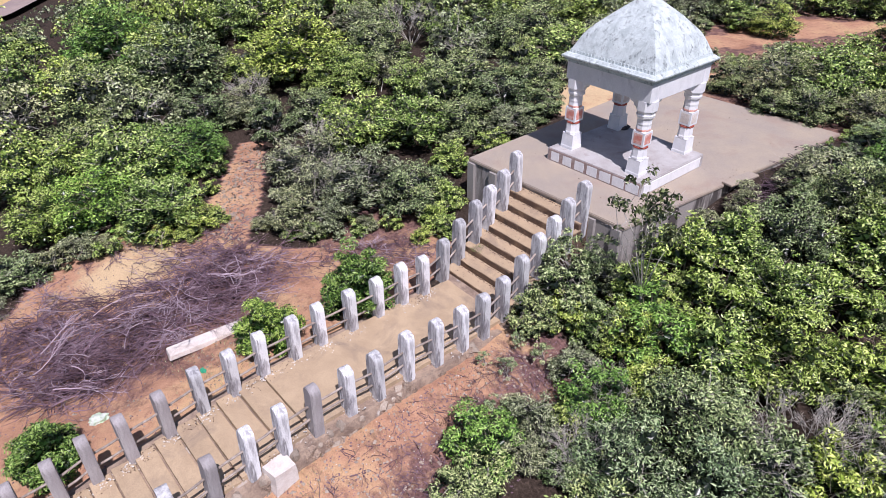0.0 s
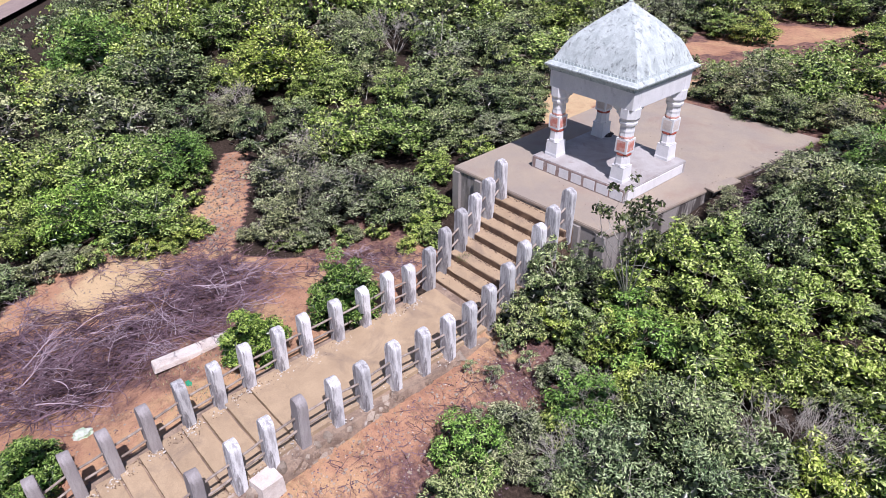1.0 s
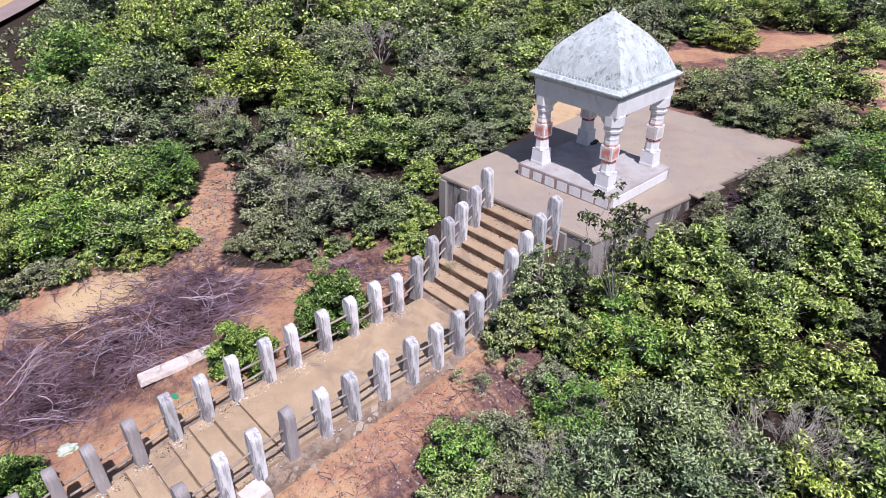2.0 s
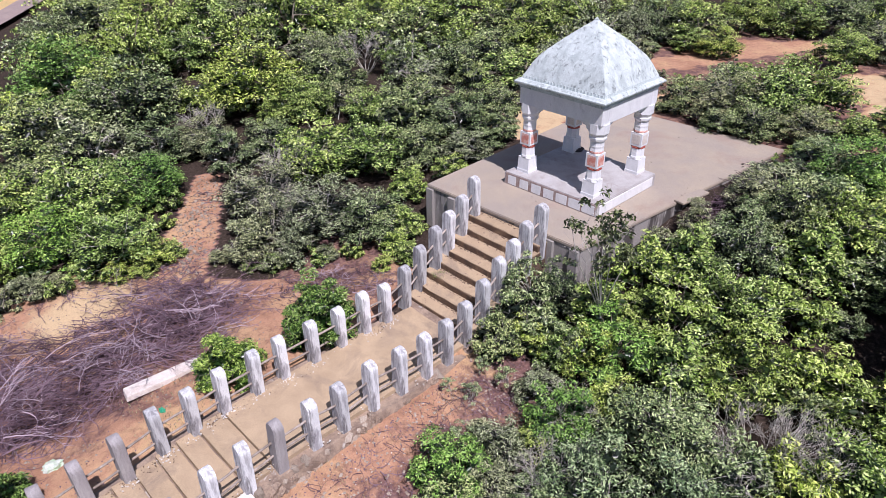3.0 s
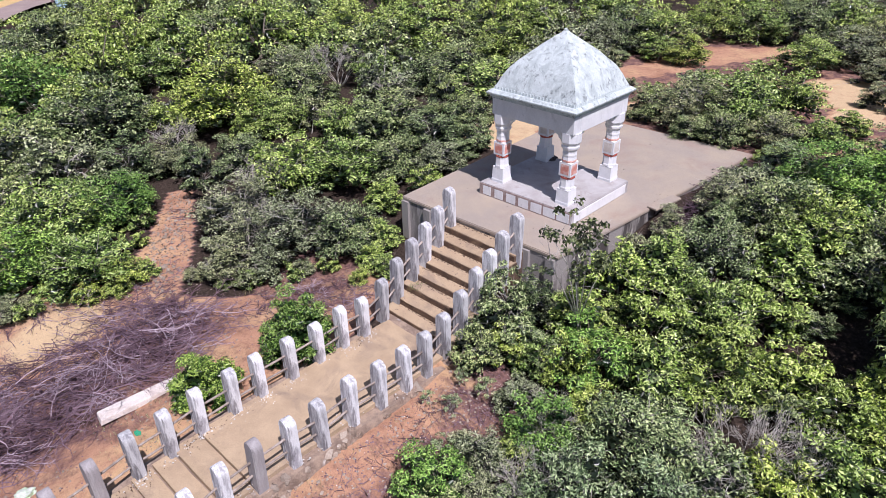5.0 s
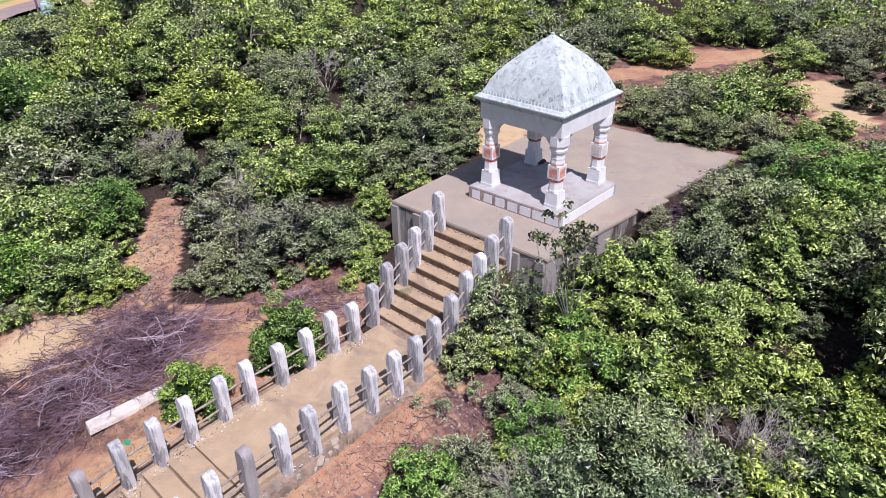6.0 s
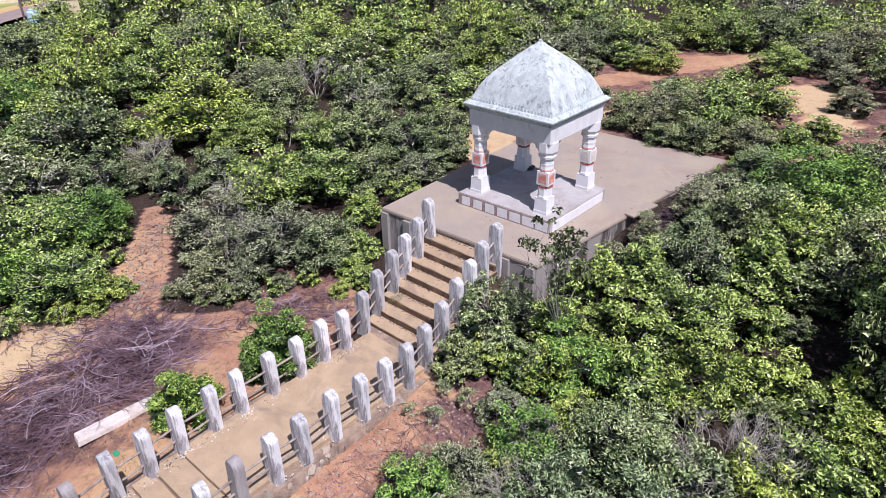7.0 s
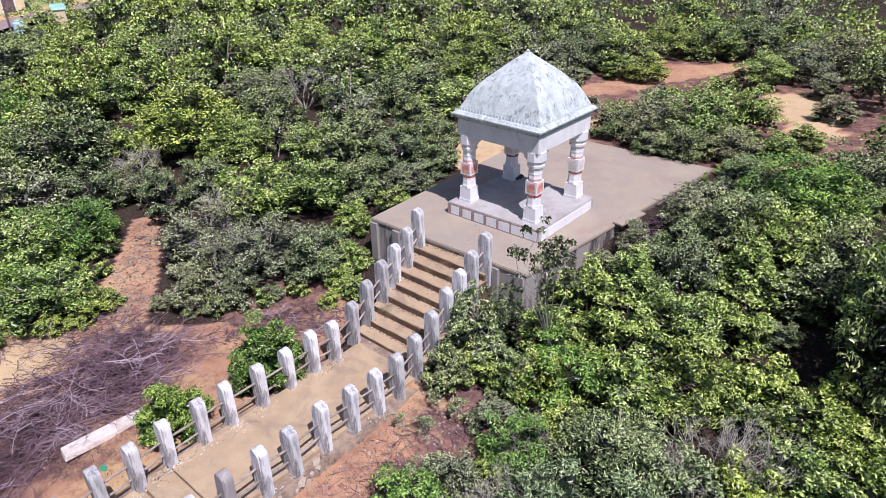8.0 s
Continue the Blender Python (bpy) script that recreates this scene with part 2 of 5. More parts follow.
def block(sx, sy, sz, bevel=0.012, at=(0, 0, 0), top=1.0, rough=0.0, seed=0, cuts=0):
    """A bevelled block standing on at, its top scaled by top, its surface uneven by rough."""
    bm = bmesh.new()
    bmesh.ops.create_cube(bm, size=1.0)
    if cuts:
        bmesh.ops.subdivide_edges(bm, edges=bm.edges[:], cuts=cuts, use_grid_fill=True)
    for v in bm.verts:
        k = top if v.co.z > 0 else 1.0
        v.co = Vector((v.co.x * sx * k, v.co.y * sy * k, (v.co.z + 0.5) * sz))
    if bevel and not cuts:
        bmesh.ops.bevel(bm, geom=bm.edges[:], offset=bevel, segments=2, affect="EDGES", profile=0.6)
    if rough:
        for v in bm.verts:
            v.co += noise.noise_vector(v.co * 3.1 + Vector((seed, seed * 2, 5))) * rough
    bmesh.ops.translate(bm, verts=bm.verts[:], vec=at)
    return bm


def join(bm, other):
    me = bpy.data.meshes.new("tmp")
    other.to_mesh(me)
    other.free()
    bm.from_mesh(me)
    bpy.data.meshes.remove(me)
    return bm


def lathe(profile, sides=8, turn=0.0, at=(0, 0, 0)):
    """Stacked rings (radius, height); sides 4 gives square tiers."""
    bm = bmesh.new()
    rings = []
    for r, z in profile:
        rings.append([bm.verts.new((at[0] + r * math.cos(turn + 2 * math.pi * i / sides),
                                    at[1] + r * math.sin(turn + 2 * math.pi * i / sides), at[2] + z)) for i in range(sides)])
    for a, b in zip(rings, rings[1:]):
        for i in range(sides):
            bm.faces.new((a[i], a[(i + 1) % sides], b[(i + 1) % sides], b[i]))
    bm.faces.new(rings[0][::-1])
    bm.faces.new(rings[-1])
    return bm


def tube(points, radii, sides=5, verts=None, faces=None):
    """A tapered tube along points, added to verts and faces."""
    start = len(verts)
    pts = [Vector(p) for p in points]
    for i, (p, r) in enumerate(zip(pts, radii)):
        d = (pts[min(i + 1, len(pts) - 1)] - pts[max(i - 1, 0)]).normalized()
        u = d.cross(Vector((0.31, 0.17, 0.93))).normalized()
        w = d.cross(u)
        for k in range(sides):
            a = 2 * math.pi * k / sides
            verts.append(p + (u * math.cos(a) + w * math.sin(a)) * r)
    for i in range(len(pts) - 1):
        for k in range(sides):
            a, b = start + i * sides + k, start + i * sides + (k + 1) % sides
            faces.append((a, b, b + sides, a + sides))
    faces.append(tuple(start + k for k in range(sides))[::-1])
    faces.append(tuple(start + (len(pts) - 1) * sides + k for k in range(sides)))


# ---- the ground ----
def smoothstep(a, b, v):
    k = np.clip((v - a) / (b - a), 0, 1)
    return k * k * (3 - 2 * k)


GY = [-900, -40, -18, -15, -11.4, -7, -3.2, 2.0, 7, 20, 45, 900]
GZ = [-6, -4.6, -3.35, -2.95, -2.35, -2.06, -1.65, -0.55, -0.52, -1.0, -2.0, -6]


def ground_z(x, y):
    x, y = np.asarray(x, float), np.asarray(y, float)
    z = np.interp(y, GY, GZ)
    z = z - 0.40 * smoothstep(1.9, 3.4, x) * smoothstep(-2.5, -6.0, y)
    z = z - 0.9 * smoothstep(3.5, 9.0, x) * smoothstep(8, -2, y)
    z = z - 0.30 * smoothstep(-1.5, -4.5, x) * smoothstep(-3.0, -7.0, y)
    z = z - 1.6 * smoothstep(-16, -52, x)
    return z


def near(a, b, step):
    return np.arange(a, b + step / 2, step)


CLEARING = [(-0.8, -5.0), (-2.4, -5.0), (-3.7, -6.1), (-4.7, -7.7), (-6.2, -8.8), (-8.4, -7.2), (-11.6, -5.4), (-12.4, -6.0), (-9.6, -8.2),
            (-7.9, -9.9), (-7.9, -11.0), (-8.6, -12.6), (-8.0, -16.0), (-5.0, -22.0), (-0.8, -22.0)]


def inside(poly, x, y):
    hit = False
    for (ax, ay), (bx, by) in zip(poly, poly[1:] + poly[:1]):
        if (ay > y) != (by > y) and x < ax + (y - ay) * (bx - ax) / (by - ay):
            hit = not hit
    return hit


BARE = [(-4.5, 3.0, 1.1), (-4.6, 4.8, 1.0), (-2.2, 8.6, 1.0), (-5.3, 14.6, 0.9), (-4.9, 16.6, 1.0), (-4.5, 19.5, 1.2), (-4.0, 21.8, 1.4), (-2.5, 24.0, 1.0),
        (2.8, 18.6, 1.4), (3.8, 16.4, 1.2), (4.5, 14.2, 0.9)]
# low growth along the road
ROADSIDE = [(-48.4, -6.5, 1.2), (-50.3, -3.8, 1.2), (-52.0, -1.2, 1.2), (-53.8, 1.4, 1.2), (-55.6, 4.0, 1.2)]


def make_ground():
    xs = np.concatenate([[-2500, -900, -400, -200], near(-120, -32, 8), near(-28, -13, 0.8), near(-12.6, 9.8, 0.16), near(10.4, 30, 1.4), [45, 90, 200, 600, 2500]])
    ys = np.concatenate([[-2500, -900, -300, -100, -50, -34], near(-26, -17, 0.9), near(-16.4, 9.0, 0.16), near(9.6, 28, 0.8), near(32, 110, 8), [160, 300, 900, 2500]])
    X, Y = np.meshgrid(xs, ys, indexing="ij")
    Z = ground_z(X, Y)
    litter = np.zeros_like(Z)
    for i in range(len(xs)):
        for j in range(len(ys)):
            x, y = xs[i], ys[j]
            if abs(x) < 30 and abs(y) < 40:
                Z[i, j] += 0.07 * noise.noise((x * 0.7, y * 0.7, 1)) + 0.03 * noise.noise((x * 2.6, y * 2.6, 4))
            bare = inside(CLEARING, x, y) or any((x - a) ** 2 + (y - b) ** 2 < (r * 1.25) ** 2 for a, b, r in BARE)
            low = 1.4 < x < 3.9 and -13 < y < -5.5
            bare = bare or low
            # 1.3 is ground under scrub, given the near-black painted shade
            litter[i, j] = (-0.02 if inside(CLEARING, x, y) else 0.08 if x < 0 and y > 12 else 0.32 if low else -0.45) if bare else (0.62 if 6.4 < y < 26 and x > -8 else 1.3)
            # leaf fall round the brush pile
            d = math.hypot((x + 5.2) / 3.0, (y + 11.9) / 3.2)
            litter[i, j] = max(litter[i, j], min(0.72, 1.15 - 0.7 * d))
            d = math.hypot((x + 3.2) / 1.6, (y + 6.3) / 1.3)
            litter[i, j] = min(max(litter[i, j], 0.9 - 0.5 * d), 0.6 if d < 1.3 else 9)
            # pale sand at the edge of the clearing
            d = math.hypot((x + 7.4) / 1.3, (y + 11.9) / 1.9)
            if d < 1.6:
                litter[i, j] = min(litter[i, j], -0.75 + 0.65 * d)
            d = math.hypot((x - 3.0) / 1.0, (y + 6.1) / 1.1)
            litter[i, j] = max(litter[i, j], min(0.74, 1.0 - 0.5 * d))
            # purple leaf fall; it also paints the shadow under the bush
            d = math.hypot((x - 3.7) / 1.2, (y + 8.9) / 2.5)
            litter[i, j] = max(litter[i, j], min(0.7, 0.95 - 0.5 * d))
    n = len(ys)
    verts = np.stack([X, Y, Z], -1).reshape(-1, 3)
    faces = [(i * n + j, (i + 1) * n + j, (i + 1) * n + j + 1, i * n + j + 1) for i in range(len(xs) - 1) for j in range(n - 1)]
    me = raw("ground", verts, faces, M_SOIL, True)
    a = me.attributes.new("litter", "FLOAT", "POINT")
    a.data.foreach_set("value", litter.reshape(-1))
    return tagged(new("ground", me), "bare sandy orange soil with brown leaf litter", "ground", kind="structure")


ground = make_ground()


def gz(x, y):
    return float(ground_z(x, y)) + 0.07 * noise.noise((x * 0.7, y * 0.7, 1)) + 0.03 * noise.noise((x * 2.6, y * 2.6, 4))


# ---- platform ----
PLAT_Z = -0.36
PLAT = [(-3.0, -3.2), (2.28, -3.06), (3.16, 6.62), (-3.38, 6.36)]


def prism(corners, z0, z1, bevel=0.02, cuts=0):
    bm = bmesh.new()
    lo = [bm.verts.new((x, y, z0)) for x, y in corners]
    hi = [bm.verts.new((x, y, z1)) for x, y in corners]
    n = len(corners)
    for i in range(n):
        bm.faces.new((lo[i], lo[(i + 1) % n], hi[(i + 1) % n], hi[i]))
    bm.faces.new(lo[::-1])
    bm.faces.new(hi)
    if bevel:
        bmesh.ops.bevel(bm, geom=bm.edges[:], offset=bevel, segments=2, affect="EDGES")
    return bm


def make_platform():
    base = tagged(new("platform"), "raised rectangular concrete platform with sandy worn top", "platform", kind="structure")
    core = [(x * 0.985, y * 0.99) for x, y in PLAT]
    part("retaining_wall", prism(core, -3.2, PLAT_Z - 0.10, 0.01), M_WALL, base, "dark stained concrete retaining wall")
    part("deck", prism(PLAT, PLAT_Z - 0.10, PLAT_Z, 0.02), M_PLAT, base, "sand-dusted concrete deck slab")
    for x, y in ((-2.86, -3.2), (-2.0, -3.19), (1.35, -3.09), (2.1, -3.07)):
        part("pilaster", block(0.26, 0.10, 2.4, 0.01, (x, y, -3.0 + 0.13)), M_WALL, base)
    # low worn kerb at the side
    part("kerb_stone", block(0.30, 1.15, 0.06, 0.015, (0, 0, 0)), M_PLAT, base).matrix_basis = pose(2.78, 1.35, PLAT_Z, 0, 0, -8)
    return base


platform = make_platform()


# ---- pavilion ----
CX, CY = 1.10, 1.05


def column_parts(col, turns, paint, label_box):
    s = 2 ** 0.5 / 2
    part("base_block", lathe([(0.41 * s, 0), (0.41 * s, 0.07), (0.39 * s, 0.09), (0.365 * s, 0.41), (0.375 * s, 0.43), (0.35 * s, 0.45)], 4, radians(45)), M_WHITE, col)
    part("lower_shaft", lathe([(0.205, 0.45), (0.205, 0.49), (0.192, 0.52), (0.185, 0.74)], 8, radians(22.5)), M_WHITE, col)
    part("lower_band", lathe([(0.18, 0.735), (0.197, 0.745), (0.197, 0.785), (0.18, 0.795)], 8, radians(22.5)), M_DARKRED, col, "dark red painted band")
    part("middle_block", lathe([(0.31 * s, 0.795), (0.35 * s, 0.815), (0.35 * s, 1.185), (0.31 * s, 1.20)], 4, radians(45)), M_WHITE, col)
    for i in range(4):
        bm = block(0.012, 0.25, 0.27, 0.004, (0.174, 0, 0.865))
        p = part("panel", bm, paint, col, label_box)
        p.matrix_basis = pose(0, 0, 0, 0, 0, 90 * i)
    part("upper_band", lathe([(0.175, 1.20), (0.192, 1.21), (0.192, 1.25), (0.175, 1.26)], 8, radians(22.5)), M_RED, col, "faded red painted band")
    part("upper_shaft", lathe([(0.188, 1.26), (0.180, 1.34), (0.190, 1.39), (0.182, 1.44), (0.186, 1.54)], 8, radians(22.5)), M_WHITE, col)
    cap = lathe([(0.186, 1.52), (0.228, 1.56), (0.240, 1.62), (0.222, 1.65), (0.235, 1.69), (0.268, 1.74), (0.27, 1.99)], 8, radians(22.5))
    part("capital", cap, M_WHITE, col)
    for i in turns:
        bm = bmesh.new()
        prof = [(0.10, 1.76), (0.26, 1.76), (0.32, 1.80), (0.32, 1.85), (0.42, 1.88), (0.46, 1.93), (0.46, 1.99), (0.10, 1.99)]
        a = [bm.verts.new((x, -0.105, z)) for x, z in prof]
        b = [bm.verts.new((x, 0.105, z)) for x, z in prof]
        for k in range(len(prof)):
            bm.faces.new((a[k], a[(k + 1) % len(prof)], b[(k + 1) % len(prof)], b[k]))
        bm.faces.new(a[::-1])
        bm.faces.new(b)
        bmesh.ops.recalc_face_normals(bm, faces=bm.faces[:])
        p = part("bracket", bm, M_WHITE, col)
        p.matrix_basis = pose(0, 0, 0, 0, 0, 90 * i)


def make_roof(pav):
    EX, EY = 1.31, 1.28
    knots = [(1.0, 0.0), (0.975, 0.06), (0.935, 0.12), (0.865, 0.25), (0.755, 0.40), (0.65, 0.50), (0.48, 0.65), (0.28, 0.80), (0.145, 0.90), (0.055, 0.965), (0.02, 1.0)]
    hs = [i / 22 for i in range(23)]
    ws = np.interp(hs, [k[1] for k in knots], [k[0] for k in knots])
    prof = list(zip(ws, hs))
    N = 10
    bm = bmesh.new()
    rings = []
    for w, h in prof:
        ring = []
        for side in range(4):
            for k in range(N):
                t = -1 + 2 * k / N
                x, y = ((t, -1), (1, t), (-t, 1), (-1, -t))[side]
                # faces swell a little between the hips
                sw = 1 + 0.015 * (1 - t * t) * math.sin(math.pi * h)
                ring.append(bm.verts.new((x * EX * w * sw, y * EY * w * sw, 2.66 + 1.52 * h)))
        rings.append(ring)
    n = 4 * N
    for a, b in zip(rings, rings[1:]):
        for i in range(n):
            bm.faces.new((a[i], a[(i + 1) % n], b[(i + 1) % n], b[i]))
    bm.faces.new(rings[-1])
    bm.faces.new(rings[0][::-1])
    for v in bm.verts:
        v.co += noise.noise_vector(v.co * 2.3) * 0.012
    roof = part("roof", bm, M_ROOF, pav, "weathered curved pyramidal roof with lichen")
    leaf = mesh_object("leaf_moulding", block(0.065, 0.036, 0.085, 0.012, (0, 0, 0), 0.6), M_ROOF)
    me = leaf.data
    bpy.data.objects.remove(leaf)
    for side in range(4):
        half, out = (EX, EY) if side % 2 == 0 else (EY, EX)
        for k in range(25):
            shared("leaf_moulding", me, roof, pose(0, 0, 0, 0, 0, 90 * side) @ pose((k - 12) / 12.8 * half, -out * 0.985 - 0.002, 2.672))
    vs, fs = [], []
    tube([(0, 0, 4.14), (0, 0, 4.19), (0, 0, 4.22)], [0.05, 0.055, 0.015], 8, vs, fs)
    ob = new("finial", raw("finial", vs, fs, M_ROOF))
    ob.parent = roof


def make_pavilion():
    pav = tagged(new("pavilion"), "small whitewashed four-pillared pavilion with red banded columns and domed roof", "pavilion")
    part("plinth", prism([(-1.50, -1.56), (1.60, -1.50), (1.62, 1.34), (-1.50, 1.34)], PLAT_Z - 0.03, 0.0, 0.02), M_PLINTH, pav, "low grey concrete plinth")
    for k in range(7):
        t = block(0.395, 0.03, 0.27, 0.008, (-1.27 + 0.435 * k, -1.545 + 0.008 * k, -0.335))
        part("tile", t, M_WHITE, pav, "dirty white facing tile")
    band = part("tile_border", block(3.02, 0.03, 0.33, 0.004, (0, 0, -0.35)), M_BRICKRED, pav, "red-brown painted border round the tiles")
    band.matrix_basis = pose(0.05, -1.518, 0, 0, 0, 1.1)
    part("side_facing", block(0.03, 2.6, 0.28, 0.008, (1.612, -0.1, -0.34)), M_WHITE, pav, "whitewashed plinth side")
    for sx, sy in ((-1, -1), (1, -1), (1, 1), (-1, 1)):
        col = new("column")
        col.parent = pav
        col.location = (sx * CX, sy * CY, 0)
        paint, words = (M_RED, "faded red painted panel") if sy < 0 else (M_PINKWHITE, "bleached pinkish painted panel")
        column_parts(col, (0 if sx < 0 else 2, 1 if sy < 0 else 3), paint, words)
    beams = bmesh.new()
    for sy in (-1, 1):
        join(beams, block(2.62, 0.30, 0.45, 0.012, (0, sy * (CY + 0.09), 1.985)))
    for sx in (-1, 1):
        join(beams, block(0.30, 1.975, 0.45, 0.012, (sx * (CX + 0.06), 0, 1.985)))
    part("beam", beams, M_WHITE, pav, "whitewashed ring of beams")
    ceil = block(2.4, 2.3, 0.06, 0.005, (0, 0, 2.38))
    part("soffit", ceil, M_WHITE, pav)
    d = 2 ** 0.5
    part("cornice", lathe([(1.27 * d, 2.42), (1.315 * d, 2.435), (1.315 * d, 2.47), (1.35 * d, 2.485), (1.35 * d, 2.52), (1.415 * d, 2.55), (1.43 * d, 2.575), (1.43 * d, 2.61),
                           (1.39 * d, 2.63), (1.34 * d, 2.675)], 4, radians(45)), M_ROOF, pav, "moulded overhanging cornice")
    make_roof(pav)
    return pav


pavilion = make_pavilion()


# ---- stairs and walkway ----
RISE, N_UP = 1.54 / 9, 9
TREAD = 0.362


def path_z(y):
    """Surface that the railing follows."""
    return float(np.interp(y, [-18.0, -15.6, -11.4, -6.4, -3.2, -3.0], [-3.02, -2.62, -1.9, -1.9, -0.45, -0.36]))


def stair_x(y):
    """Both rails' lines: they splay a little up the flight."""
    k = float(np.clip((y + 6.9) / 3.5, 0, 1))
    return -0.50 - 0.50 * k, 1.54 - 0.34 * k


def make_stairs():
    st = tagged(new("stone_steps"), "flight of worn stone steps with sandy treads and earthy, shade-toned risers", "stairs", kind="structure")
    for k in range(1, N_UP):
        y1 = -3.12 - TREAD * (k - 1)
        y0 = y1 - TREAD
        a, b = stair_x(0.5 * (y0 + y1))
        z = PLAT_Z - RISE * k
        w = b - a + 0.24
        body = block(w, TREAD + 0.10, z - 0.022 + 2.9, 0.012, ((a + b) / 2, (y0 + y1) / 2 + 0.045, -2.9), 1.0, 0.012, k)
        step = part("step", body, M_RISER, st, "rough earthy step body with shade put into its colour")
        tr = bmesh.new()
        bmesh.ops.create_grid(tr, x_segments=18, y_segments=3, size=0.5)
        for v in tr.verts:
            nose = 0.030 * noise.noise((v.co.x * 9, k * 3.3, v.co.y)) + 0.010 * noise.noise((v.co.x * 31, k, 2))
            v.co = Vector((v.co.x * w + (a + b) / 2, v.co.y * (TREAD + 0.04) + (y0 + y1) / 2 + 0.025 + (nose if v.co.y < 0 else 0),
                           z + 0.006 * noise.noise((v.co.x * 5, v.co.y * 4, k))))
        ext = bmesh.ops.extrude_face_region(tr, geom=tr.faces[:])
        bmesh.ops.translate(tr, verts=[g for g in ext["geom"] if isinstance(g, bmesh.types.BMVert)], vec=(0, 0, -0.022))
        bmesh.ops.recalc_face_normals(tr, faces=tr.faces[:])
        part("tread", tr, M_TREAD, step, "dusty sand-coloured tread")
    return st


stairs = make_stairs()

LOW_Y = [-11.3, -11.88, -12.32, -12.75, -13.19, -13.62, -14.03, -14.45, -14.86, -15.27, -15.68, -16.1, -16.5, -16.92, -17.35, -17.8]


def make_walkway():
    wk = tagged(new("walkway"), "straight sandy concrete walkway stepping down in shallow slabs", "pavement", kind="structure")
    y_top = -3.12 - TREAD * (N_UP - 1)

    def slab(y0, y1, z, sag):
        bm = bmesh.new()
        bmesh.ops.create_grid(bm, x_segments=14, y_segments=max(3, int((y1 - y0) / 0.15)), size=0.5)
        for v in bm.verts:
            x, y = 0.52 + v.co.x * 2.0, (y0 + y1) / 2 + v.co.y * (y1 - y0)
            v.co = Vector((x, y + 0.008 * noise.noise((x * 6, y0, 3)), z + sag * 0.012 * noise.noise((x * 1.3, y * 1.3, 7)) + 0.004 * noise.noise((x * 7, y * 7, 1))))
        ext = bmesh.ops.extrude_face_region(bm, geom=bm.faces[:])
        bmesh.ops.translate(bm, verts=[g for g in ext["geom"] if isinstance(g, bmesh.types.BMVert)], vec=(0, 0, -0.16))
        bmesh.ops.recalc_face_normals(bm, faces=bm.faces[:])
        return bm

    part("slab", slab(LOW_Y[0] + 0.012, y_top, -1.90, 1.5), M_TREAD, wk, "long sandy landing slab")
    for a, b in zip(LOW_Y, LOW_Y[1:]):
        z = path_z(0.5 * (a + b)) - 0.02
        part("slab", slab(b + 0.022, a - 0.012, z, 0.5), M_TREAD, wk)
    # masonry that carries the slabs
    n = 30
    ys = [y_top - (y_top + 17.8) * i / n for i in range(n + 1)]
    verts, faces = [], []
    prof = [(-0.72, -0.05), (-0.78, -0.30), (-0.86, -1.6), (1.98, -1.6), (1.84, -0.34), (1.76, -0.05)]
    for j, y in enumerate(ys):
        for x, dz in prof:
            w = noise.noise((x * 3, y * 2.2, dz * 3)) * 0.07
            verts.append((x + w, y, path_z(y) + dz - 0.05 + w * 0.3))
    m = len(prof)
    for j in range(n):
        for i in range(m):
            faces.append((j * m + i, j * m + (i + 1) % m, (j + 1) * m + (i + 1) % m, (j + 1) * m + i))
    ob = new("footing", raw("footing", verts, faces, M_KERB))
    ob.parent = wk
    tagged(ob, "rough rubble masonry footing")
    return wk


walkway = make_walkway()


# ---- railings ----
def post_mesh(seed, lean=0.0):
    rng = random.Random(seed)
    w, d, h, low = 0.31, 0.21, 1.06, 0.45
    prof = [(-w / 2, -low), (w / 2, -low), (w / 2, h * 0.84)]
    for i in range(1, 8):
        a = math.pi * i / 8
        prof.append((w / 2 * math.cos(a), h * 0.84 + h * 0.16 * math.sin(a) ** 0.8))
    prof.append((-w / 2, h * 0.84))
    bm = bmesh.new()
    fr = [bm.verts.new((x, -d / 2, z)) for x, z in prof]
    bk = [bm.verts.new((x, d / 2, z)) for x, z in prof]
    n = len(prof)
    for i in range(n):
        bm.faces.new((fr[i], fr[(i + 1) % n], bk[(i + 1) % n], bk[i]))
    f1 = bm.faces.new(fr[::-1])
    f2 = bm.faces.new(bk)
    bmesh.ops.recalc_face_normals(bm, faces=bm.faces[:])
    edges = [e for e in bm.edges if len(e.link_faces) == 2]
    bmesh.ops.bevel(bm, geom=edges, offset=0.014, segments=2, affect="EDGES")
    for v in bm.verts:
        v.co += noise.noise_vector(v.co * 4.3 + Vector((seed * 1.7, 0, seed))) * 0.010
        v.co.x += lean * v.co.z
    me = bpy.data.meshes.new("post")
    bm.to_mesh(me)
    bm.free()
    return me


POST_Y = [-3.34, -3.92, -4.48, -4.98, -5.61, -6.22, -6.93, -7.56, -8.28, -9.02, -9.80, -10.46, -11.22, -11.89, -12.55, -13.28, -14.01, -14.68, -15.28, -15.98, -16.66, -17.34]
POSTS = [post_mesh(s) for s in range(6)]
BARE_POSTS = [post_mesh(s) for s in range(10, 13)]
for me in POSTS:
    me.materials.append(M_POST)
for me in BARE_POSTS:
    me.materials.append(M_POST_BARE)


